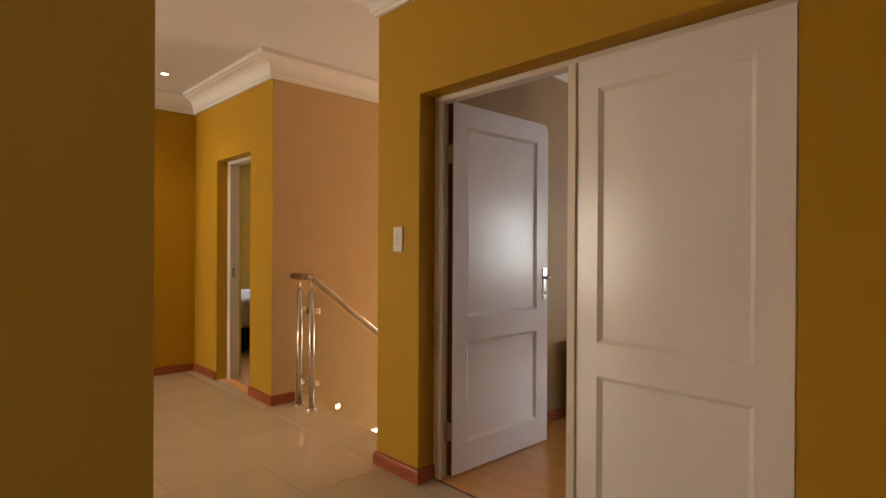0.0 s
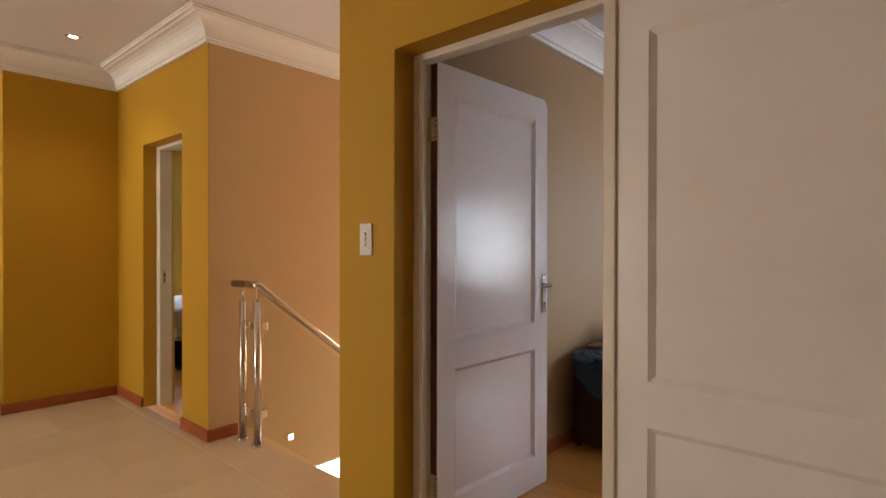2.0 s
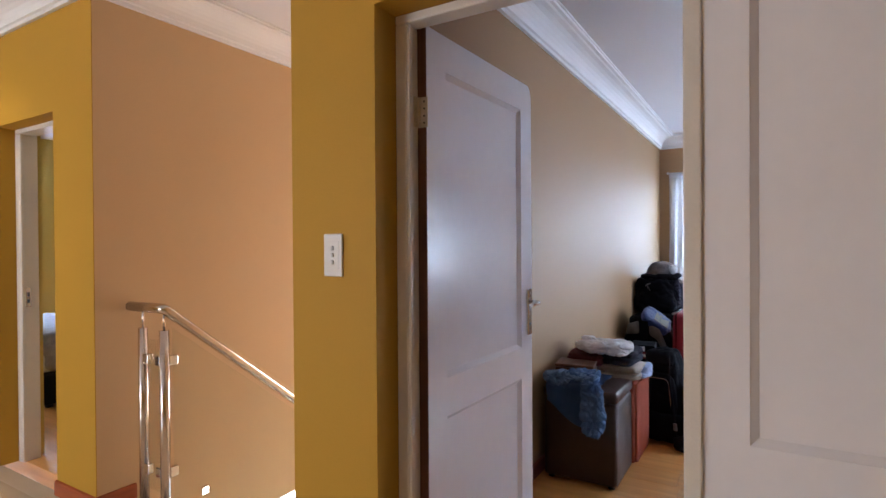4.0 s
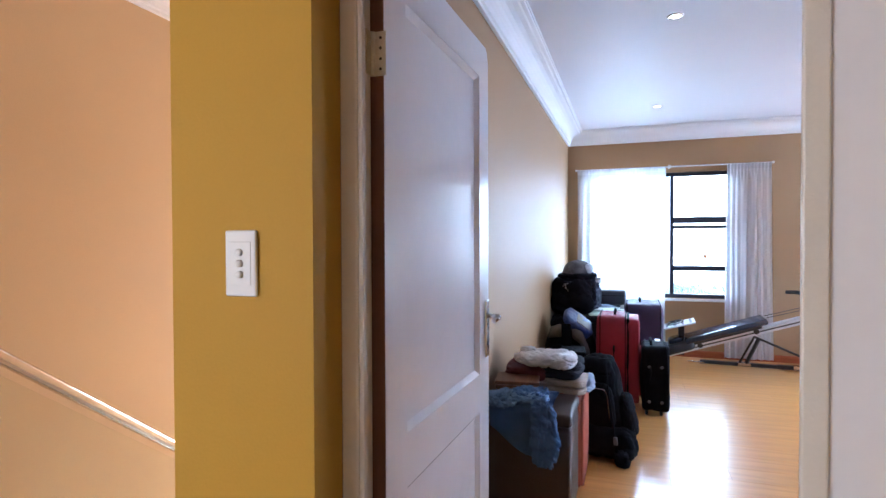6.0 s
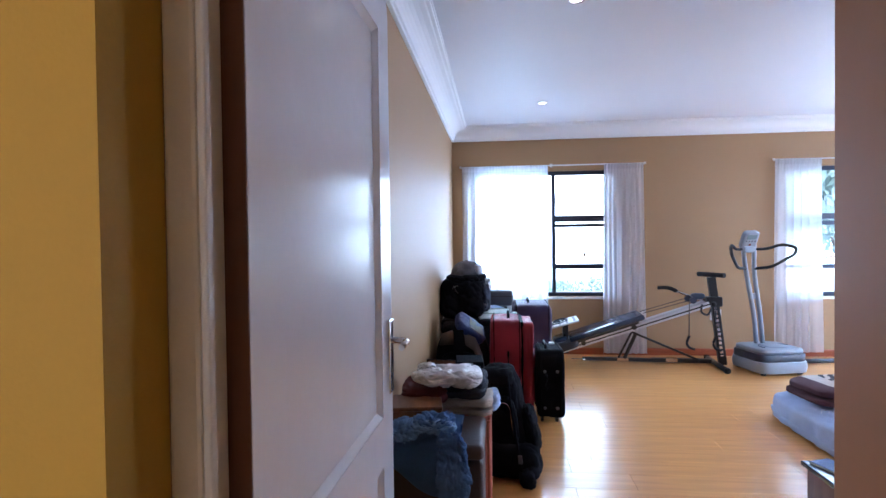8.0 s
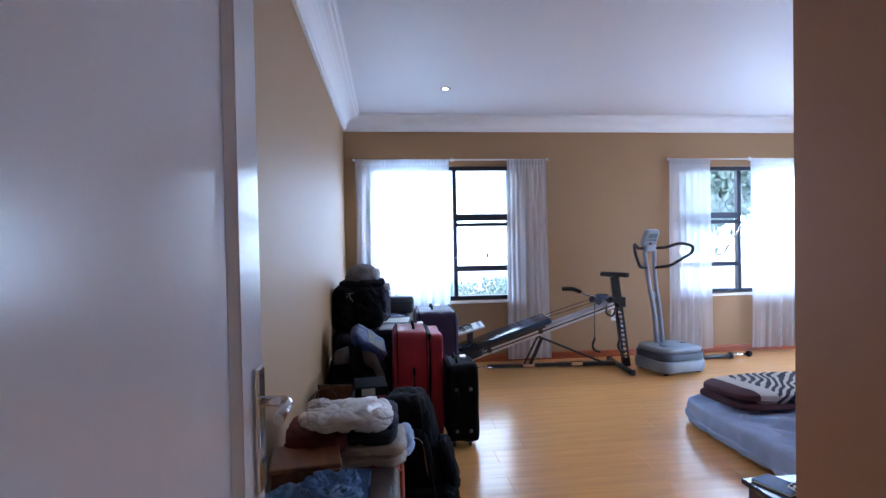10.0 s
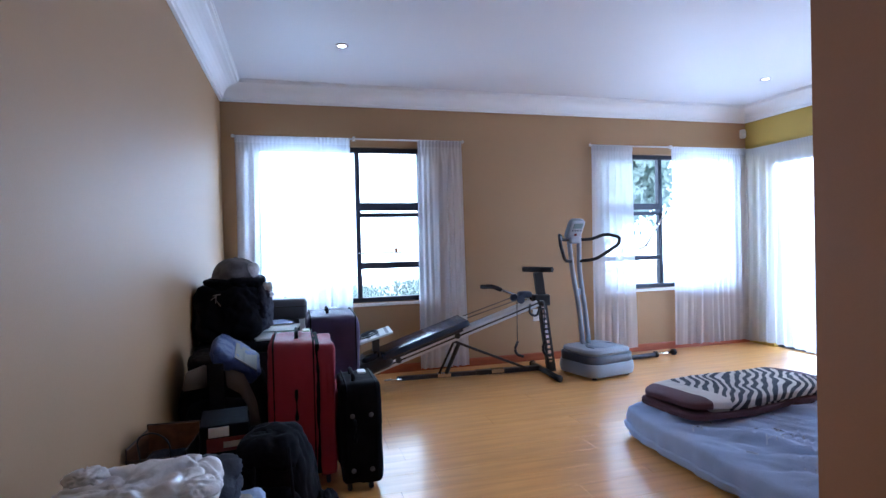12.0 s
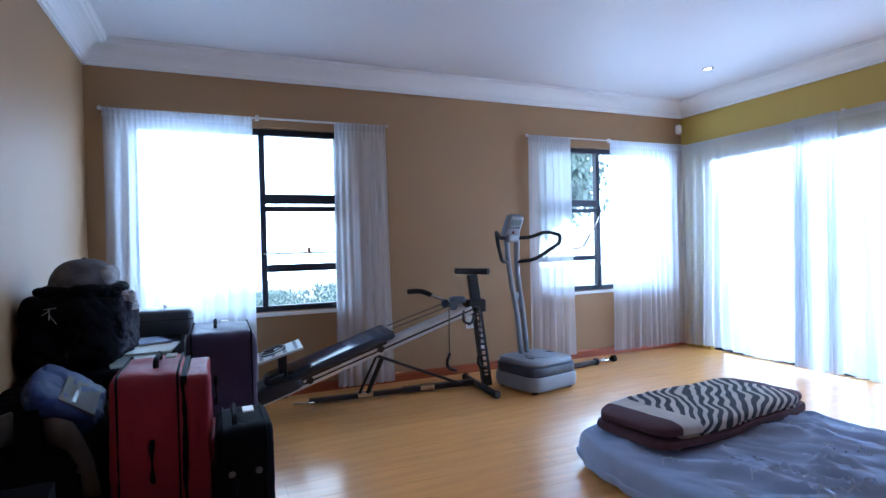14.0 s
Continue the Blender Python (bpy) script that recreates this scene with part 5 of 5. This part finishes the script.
bar("prop", (0.12, 0.90, 0.05), (0.03, 0.80, 0.33), 0.03, 0.03, M_BLACK, gy)
bar("prop", (0.14, 0.96, 0.05), (0.07, 0.84, 0.33), 0.02, 0.02, M_BLACK, gy)
part("pulley_arm", tube(rounded([(0.02, 0.12, 0.69), (0.10, 0.24, 0.72), (0.20, 0.38, 0.78)], 0.08), 0.014, 10), M_CHROME, gy)
part("foam_grip", tube(rounded([(0.18, 0.35, 0.768), (0.22, 0.42, 0.802), (0.27, 0.52, 0.795)], 0.04), 0.020, 10), M_RUBBER, gy, "curved black foam grip")
for s in (-1, 1):
    part("pulley", disc(s * 0.09, 0.26, 0.70, 0.035, 0.022, "x", 18, 0.004), M_VIBDARK, gy)
    part("cable", tube([(s * 0.09, 0.29, 0.70), (s * 0.07, 0.75, 0.56)], 0.004, 6), M_BLACK, gy)
    cx, cy = (-0.10, 0.30) if s < 0 else (-0.14, 0.06)
    part("hanging_cable", tube([(cx, cy, 0.68), (cx, cy + 0.005, 0.30)], 0.004, 6), M_BLACK, gy)
    part("hook_handle", tube(rounded([(cx, cy, 0.34), (cx, cy + 0.03, 0.27), (cx, cy + 0.01, 0.22), (cx, cy - 0.05, 0.20)], 0.03), 0.012, 8), M_RUBBER, gy)
part("stirrup", tube(rounded([(-0.11, 0.18, 0.66), (-0.13, 0.20, 0.58), (-0.13, 0.13, 0.55), (-0.12, 0.10, 0.62)], 0.03), 0.010, 8), M_BLACK, gy)
part("pulley_block", soft(0, 0.19, 0.735, 0.10, 0.13, 0.06, 0.6, 7), M_VIBDARK, gy, smooth=True)

def rounded_slab(w, d, r, z0, z1, edge, bow=0.0):
    """A slab with a rounded plan and eased edges; bow bulges its long side."""
    bm = bmesh.new()
    plan = []
    for cx, cy, a0 in ((w / 2 - r, d / 2 - r, 0), (-w / 2 + r, d / 2 - r, 90), (-w / 2 + r, -d / 2 + r, 180), (w / 2 - r, -d / 2 + r, 270)):
        for k in range(9):
            a = radians(a0 + 90 * k / 8)
            plan.append((cx + r * math.cos(a), cy + r * math.sin(a)))
    rows = []
    for ins, z in ((edge, z0), (edge * 0.3, z0 + edge * 0.3), (0, z0 + edge), (-bow, (z0 + z1) / 2), (0, z1 - edge), (edge * 0.3, z1 - edge * 0.3), (edge, z1)):
        rows.append([bm.verts.new((x * (1 - 2 * ins / w), y * (1 - 2 * ins / d), z)) for x, y in plan])
    for a, b in zip(rows, rows[1:]):
        for k in range(len(plan)):
            f = bm.faces.new((a[k], a[(k + 1) % len(plan)], b[(k + 1) % len(plan)], b[k]))
            f.smooth = True
    bm.faces.new(rows[0][::-1])
    bm.faces.new(rows[-1])
    return bm


# ---- vibration plate ----
vb = thing("vibration_plate", "grey vibration plate exercise machine with loop handles", "exercise machine", (7.73, -0.55, 0), 12)
part("lower_base", rounded_slab(0.50, 0.53, 0.11, 0.022, 0.135, 0.012, 0.006), M_VIBGREY, vb, "light grey base")
part("dark_band", rounded_slab(0.485, 0.515, 0.11, 0.132, 0.205, 0.010), M_VIBDARK, vb, "slate band")
part("deck", rounded_slab(0.46, 0.49, 0.11, 0.20, 0.250, 0.022), M_VIBGREY, vb, "pale grey standing deck")
part("deck_groove", tube([(0.13 * math.cos(t) - 0.06, 0.17 * math.sin(t) - 0.04, 0.253) for t in [i * math.pi / 14 - 1.2 for i in range(15)]], 0.004, 6), M_VIBDARK, vb)
part("deck_pad", soft(-0.02, -0.04, 0.25, 0.22, 0.24, 0.014, 0.5, 6), M_VIBGREY, vb, smooth=True)
for x in (-0.18, 0.18):
    for y in (-0.19, 0.19):
        part("foot", disc(x, y, 0.013, 0.024, 0.026), M_BLACK, vb)
for s in (-1, 1):
    part("column", tube(rounded([(0.13, s * 0.035, 0.24), (0.165, s * 0.034, 0.55), (0.16, 0.08 + s * 0.042, 0.95), (0.09, 0.15 + s * 0.062, 1.26)], 0.3, 8), 0.022, 12), M_VIBGREY, vb)
    lp = [(0.10, 0.145 + s * 0.055, 1.215), (0.06, 0.135 + s * 0.17, 1.215), (-0.01, 0.13 + s * 0.27, 1.265), (-0.10, 0.125 + s * 0.345, 1.23), (-0.10, 0.125 + s * 0.335, 1.165), (0.04, 0.12 + s * 0.18, 1.03), (0.14, 0.10 + s * 0.045, 1.015)]
    part("loop_handle", tube(rounded(lp, 0.06), 0.015, 10), M_RUBBER, vb, "black foam loop handle")
part("column_clip", rbox(0.145, 0.03, 0.70, 0.165, 0.09, 0.76, 0.005), M_VIBGREY, vb)
cm = Matrix.Translation((0.06, 0.165, 1.31)) @ Euler((0, radians(-28), 0)).to_matrix().to_4x4()
cs = part("console", soft(0, 0, 0, 0.06, 0.165, 0.20, 0.4, 8), M_VIBGREY, vb, "grey control console", smooth=True, m=cm)
part("screen", rbox(-0.033, -0.05, 0.02, -0.029, 0.05, 0.07, 0.002), M_LCD, cs, "grey-green display")
for k in range(4):
    part("button", disc(-0.031, -0.045 + 0.03 * k, 0.0, 0.008, 0.006, "x", 10), M_VIBDARK, cs)
part("stop_button", disc(-0.032, 0, -0.04, 0.012, 0.008, "x", 12), M_CLOTHR, cs, "red stop button")
part("console_neck", rbox(0.05, 0.10, 1.18, 0.11, 0.22, 1.25, 0.02, 3), M_VIBGREY, vb, smooth=True)

db = thing("exercise_bar", "black telescopic exercise bar on the floor", "exercise bar", (8.06, -1.32, 0.0), 8)
part("tube_outer", tube([(0, 0.42, 0.03), (0, -0.12, 0.03)], 0.024, 12), M_BLACK, db)
part("tube_inner", tube([(0, -0.12, 0.03), (0, -0.36, 0.03)], 0.015, 12), M_CHROME, db, "chrome inner tube")
for y in (-0.12, -0.36):
    part("grip_ring", disc(0, y, 0.032, 0.032, 0.04, "y", 14, 0.006), M_RUBBER, db)

# ---- mattress and blanket ----
ms = thing("mattress", "mattress on the floor under a rumpled blue-grey sheet", "mattress", (5.44, -0.52, 0))


def sheet_rise(x, y):
    """Height of the rumpled sheet over the mattress top: long slanting creases and soft swells."""
    w = noise.noise(Vector((x * 1.6, y * 1.8, 1.0)))
    along, across = x * 0.82 + y * 0.57, y * 0.82 - x * 0.57
    bend = 0.5 * noise.noise(Vector((x * 1.3, y * 1.3, 5.0)))
    ridge = 1 - abs(noise.noise(Vector((along * 1.3, across * 7.5 + 3 * bend, 9.0))))
    fine = 1 - abs(noise.noise(Vector((along * 2.6 + 7, across * 16 + 4 * bend, 2.0))))
    edge = max(0.0, 1 - (x / 0.92) ** 8) * max(0.0, 1 - (y / 0.68) ** 8)
    return edge * (0.012 * w + 0.045 * (ridge ** 5 - 0.45) + 0.030 * (fine ** 6 - 0.35) + 0.012 * math.cos(x * 2) * math.cos(y * 2.2))


def sheet():
    bm = bmesh.new()
    bmesh.ops.create_cube(bm, size=2)
    bmesh.ops.subdivide_edges(bm, edges=bm.edges[:], cuts=70, use_grid_fill=True)
    for v in bm.verts:
        p = v.co
        e = 0.28
        n = (abs(p.x) ** (2 / e) + abs(p.y) ** (2 / e) + abs(p.z) ** (2 / e)) ** (e / 2)
        q = Vector((p.x / n * 0.92, p.y / n * 0.685, p.z / n * 0.10 + 0.106))
        top = max(0, p.z)
        q.z += top * sheet_rise(q.x, q.y)
        side = 1 - top
        out = Vector((p.x, p.y, 0))
        q += out.normalized() * 0.030 * noise.noise(Vector((q.x * 9, q.y * 9, q.z * 4 + 7))) * side if out.length > 0.5 else Vector()
        if p.z < -0.3:
            q += Vector((p.x, p.y, 0)) * 0.012
        q.z = max(0.003, q.z)
        v.co = q
    return bm


part("sheet", sheet(), M_SHEET, ms, smooth=True)


def motif(x, y, turn):
    """A small flat printed letter-like sign that follows the rumpled cloth."""
    bm = bmesh.new()
    c, d = math.cos(turn), math.sin(turn)

    def vert(u, v):
        px, py = x + u * c - v * d, y + u * d + v * c
        k = (abs(px / 0.92) ** 7.14 + abs(py / 0.685) ** 7.14 + 1) ** 0.14
        return bm.verts.new((px, py, 0.106 + 0.10 / k + sheet_rise(px, py) + 0.003))
    for u0, u1, v0, v1 in ((-0.024, -0.017, -0.024, 0.024), (0.017, 0.024, -0.024, 0.024), (-0.017, 0.017, -0.004, 0.004)):
        grid = [[vert(u0 + (u1 - u0) * a / 4, v0 + (v1 - v0) * b / 4) for b in range(5)] for a in range(5)]
        for a in range(4):
            for b in range(4):
                bm.faces.new((grid[a][b], grid[a + 1][b], grid[a + 1][b + 1], grid[a][b + 1]))
    return bm


rm = random.Random(5)
for k in range(64):
    part("printed_motif", motif(rm.uniform(-0.74, 0.80), rm.uniform(-0.52, 0.56), rm.uniform(0, 6.28)), M_MOTIF, ms)

bl = thing("blanket", "folded maroon blanket with a zebra-striped print", "blanket", (6.08, -0.56, 0.208), 6)
BW, BL = 0.50, 1.20


def printed_blanket():
    """Plush with a maroon border, a cream strip and a wavy black-and-cream print."""
    m = mat("printed_plush", (1, 1, 1), 0.95, vary=0.16, scale=14, fine=260, bump=0.1)
    n, l = m.node_tree.nodes, m.node_tree.links
    tc = n["Texture Coordinate"]
    wv = n.new("ShaderNodeTexWave")
    wv.wave_type, wv.bands_direction = "BANDS", "DIAGONAL"
    wv.inputs["Scale"].default_value, wv.inputs["Distortion"].default_value = 8.5, 11.0
    wv.inputs["Detail"].default_value, wv.inputs["Detail Scale"].default_value = 1.0, 0.45
    l.new(tc.outputs["Object"], wv.inputs["Vector"])
    cr = n.new("ShaderNodeValToRGB")
    cr.color_ramp.elements[0].position, cr.color_ramp.elements[0].color = 0.52, (0.012, 0.013, 0.022, 1)
    cr.color_ramp.elements[1].position, cr.color_ramp.elements[1].color = 0.60, (0.50, 0.43, 0.38, 1)
    l.new(wv.outputs["Fac"], cr.inputs[0])
    sp = n.new("ShaderNodeSeparateXYZ")
    l.new(tc.outputs["Object"], sp.inputs[0])
    mr = n.new("ShaderNodeMapRange")
    mr.inputs["From Min"].default_value, mr.inputs["From Max"].default_value = -0.60, 0.60
    l.new(sp.outputs["Y"], mr.inputs[0])

    def band(stops):
        r = n.new("ShaderNodeValToRGB")
        r.color_ramp.interpolation = "CONSTANT"
        r.color_ramp.elements[0].position, r.color_ramp.elements[0].color = stops[0][0], (stops[0][1],) * 3 + (1,)
        r.color_ramp.elements[1].position, r.color_ramp.elements[1].color = stops[1][0], (stops[1][1],) * 3 + (1,)
        for p, v in stops[2:]:
            r.color_ramp.elements.new(p).color = (v, v, v, 1)
        l.new(mr.outputs[0], r.inputs[0])
        return r.outputs[0]

    field = band([(0.0, 0.0), (0.11, 1.0), (0.90, 0.0)])
    strip = band([(0.0, 0.0), (0.80, 1.0), (0.90, 0.0)])
    m1, m2 = n.new("ShaderNodeMix"), n.new("ShaderNodeMix")
    m1.data_type = m2.data_type = "RGBA"
    m1.inputs["A"].default_value = (0.075, 0.026, 0.034, 1)
    l.new(field, m1.inputs["Factor"])
    l.new(cr.outputs[0], m1.inputs["B"])
    l.new(strip, m2.inputs["Factor"])
    l.new(m1.outputs["Result"], m2.inputs["A"])
    m2.inputs["B"].default_value = (0.50, 0.43, 0.38, 1)
    l.new(m2.outputs["Result"], n["Vector Math"].inputs[0])
    return m


def fold_slab(z0, z1, w, l, seed, e=0.32):
    """A soft folded layer whose edges sag and wave a little."""
    bm = soft(0, 0, (z0 + z1) / 2, w, l, z1 - z0, e, 40, 0.006, 7, seed)
    for v in bm.verts:
        x, y = v.co.x / (w / 2), v.co.y / (l / 2)
        v.co.z += 0.014 * noise.noise(Vector((v.co.x * 3, v.co.y * 2.4, seed))) - 0.012 * max(0, abs(y) - 0.8) * 5 * (1 if z0 > 0.02 else 0) - 0.008 * max(0, -x - 0.7) * 3 * (1 if z0 > 0.02 else 0)
        v.co.x += 0.012 * noise.noise(Vector((v.co.y * 3.5, seed, 2.0)))
        v.co.z = max(v.co.z, 0.0)
    return bm


M_PRINT = printed_blanket()
part("lower_fold", fold_slab(0.0, 0.048, BW, BL + 0.03, 1), M_MAROON, bl, "maroon underside fold", smooth=True)
part("middle_fold", fold_slab(0.036, 0.062, BW - 0.035, BL - 0.02, 4), M_PRINT, bl, "printed inner fold", smooth=True)
part("upper_fold", fold_slab(0.056, 0.116, BW, BL, 2, 0.38), M_PRINT, bl, "zebra-striped top fold with a maroon border", smooth=True)

# low chest beside the mattress
lc = thing("low_chest", "low dark wooden chest beside the mattress", "chest", (4.76, 0.41, 0))
part("chest_body", rbox(-0.22, -0.16, 0.0, 0.22, 0.16, 0.16, 0.004), M_DARKWOOD, lc)
part("chest_top", rbox(-0.235, -0.175, 0.16, 0.245, 0.18, 0.185, 0.005), M_SEAT, lc, "black glossy top")
bk = thing("book", "pale booklet on the low chest", "book", (4.90, 0.48, 0.186), 20)
part("pages", rbox(-0.09, -0.06, 0, 0.09, 0.06, 0.010, 0.001), M_PAPER, bk)
part("cover", rbox(-0.091, -0.061, 0.010, 0.091, 0.061, 0.012, 0.0005), M_BAGBLUE, bk)
ch = thing("charger_cables", "tangle of pale and black cables on the low chest", "cables", (4.80, 0.38, 0.187))
for k in range(5):
    pts = [(0.10 * math.cos(i * 0.6 + k) * (0.6 + 0.1 * k), 0.09 * math.sin(i * 0.7 + 2 * k), 0.006 + 0.03 * (0.5 + 0.5 * math.sin(i * 0.5 + k)) + 0.004 * k) for i in range(14)]
    part("cable", tube(pts, 0.004, 6), M_BLACK if k % 2 else M_PLASTIC, ch)
part("adaptor", rbox(-0.05, 0.0, 0.0, 0.01, 0.05, 0.06, 0.006), M_BLACK, ch)

# ---- outside ----
structure("ground", rbox(-300, -300, -3.0, 300, 300, -2.9, 0), M_GROUND, "pale ground outside", "ground")


structure("backdrop", rbox(75, -90, -2.9, 75.5, 90, 40, 0), M_HAZE, "bright hazy sky beyond the garden", "backdrop")
structure("backdrop_south", rbox(-60, -75.5, -2.9, 75, -75, 40, 0), M_HAZE, "bright hazy sky beyond the garden", "backdrop")


def tree(x, y, top, r, seed, n=3000, leaf=0.07):
    th = thing("tree", "leafy green garden tree outside the window", "tree", (x, y, -2.9), group="garden trees")
    rn = random.Random(seed)
    h = top + 2.9
    part("trunk", tube([(0, 0, 0), (0.05, 0.02, h * 0.35), (0.0, 0.06, h * 0.7)], [0.14, 0.10, 0.05], 10), M_BARK, th)
    limbs = []
    for k in range(6):
        a = k * 1.05 + rn.random()
        e = (math.cos(a) * r * 0.6, math.sin(a) * r * 0.6, h * (0.6 + 0.05 * k))
        limbs.append(e)
        part("limb", tube([(0.03, 0.04, h * (0.36 + 0.05 * k)), (e[0] * 0.5, e[1] * 0.5, e[2] - 0.3), e], [0.05, 0.035, 0.015], 6), M_BARK, th)
    bm = bmesh.new()
    for _ in range(n):
        cx, cy, cz = rn.choice(limbs)
        p = Vector((cx + rn.gauss(0, r * 0.35), cy + rn.gauss(0, r * 0.35), min(h, cz + rn.gauss(0, r * 0.33))))
        q = Euler((rn.uniform(0, 6), rn.uniform(0, 6), rn.uniform(0, 6))).to_matrix()
        s = leaf * rn.uniform(0.6, 1.3)
        bm.faces.new([bm.verts.new(p + q @ Vector(c)) for c in ((-s, 0, 0), (0, -s * 0.45, s * 0.1), (s, 0, 0), (0, s * 0.45, s * 0.1))])
    cr_ = part("crown", bm, M_LEAF, th)
    return th


tree(16.5, -0.9, 0.2, 1.3, 1, 11000, 0.06)
tree(17.2, 1.2, 0.05, 1.2, 2, 11000, 0.06)
tree(26.0, -12.0, 6.2, 2.2, 3, 30000, 0.20)

# ---- floor pieces ----
def planks():
    pw, pl, g = 0.192, 1.29, 0.0005
    made = {}
    y = -3.0
    row = 0
    rp = random.Random(3)
    x = 2.70
    while x < BED_X1 + 0.05:
        y = -3.0 - rp.uniform(0, 0.9)
        while y < 2.66:
            a, b = max(y, -2.99), min(y + pl, 2.66)
            x1 = min(x + pw, 8.41)
            inside = not (x1 < 4.45 and b < 0.66)
            if b - a > 0.03 and inside:
                if x1 < 4.45 and a < 0.66:
                    a = 0.66
                key = (round(b - a, 3), round(x1 - x, 3))
                if key not in made:
                    made[key] = mesh_of("plank", rbox(g, g, -0.005, x1 - x - g, b - a - g, 0.0, 0.0005, 1), M_LAM)
                ob = new("plank", made[key])
                ob.parent = fb
                ob.matrix_basis = pose(x, a, 0)
            y += pl
        x += pw


def tiles():
    s, g = 0.495, 0.0007
    me = mesh_of("tile", rbox(g, g, -0.006, s - g, s - g, 0.0, 0.0006, 1), M_TILE)
    for i in range(0, 12):
        for j in range(-4, 20):
            x, y = 2.60 - (i + 1) * s - 0.02, -1.6 + j * s
            if x < -3.4 or y > 8.6:
                continue
            ob = new("tile", me)
            ob.parent = fl
            ob.matrix_basis = pose(x, y, 0)
    for j in range(3):
        ob = new("tile", mesh_of("tile", rbox(2.585 + g, 2.90 + j * 0.5 + g, -0.006, 2.90, min(4.40, 3.4 + j * 0.5) - g, 0.0, 0.0012, 1), M_TILE))
        ob.parent = fl


planks()
tiles()
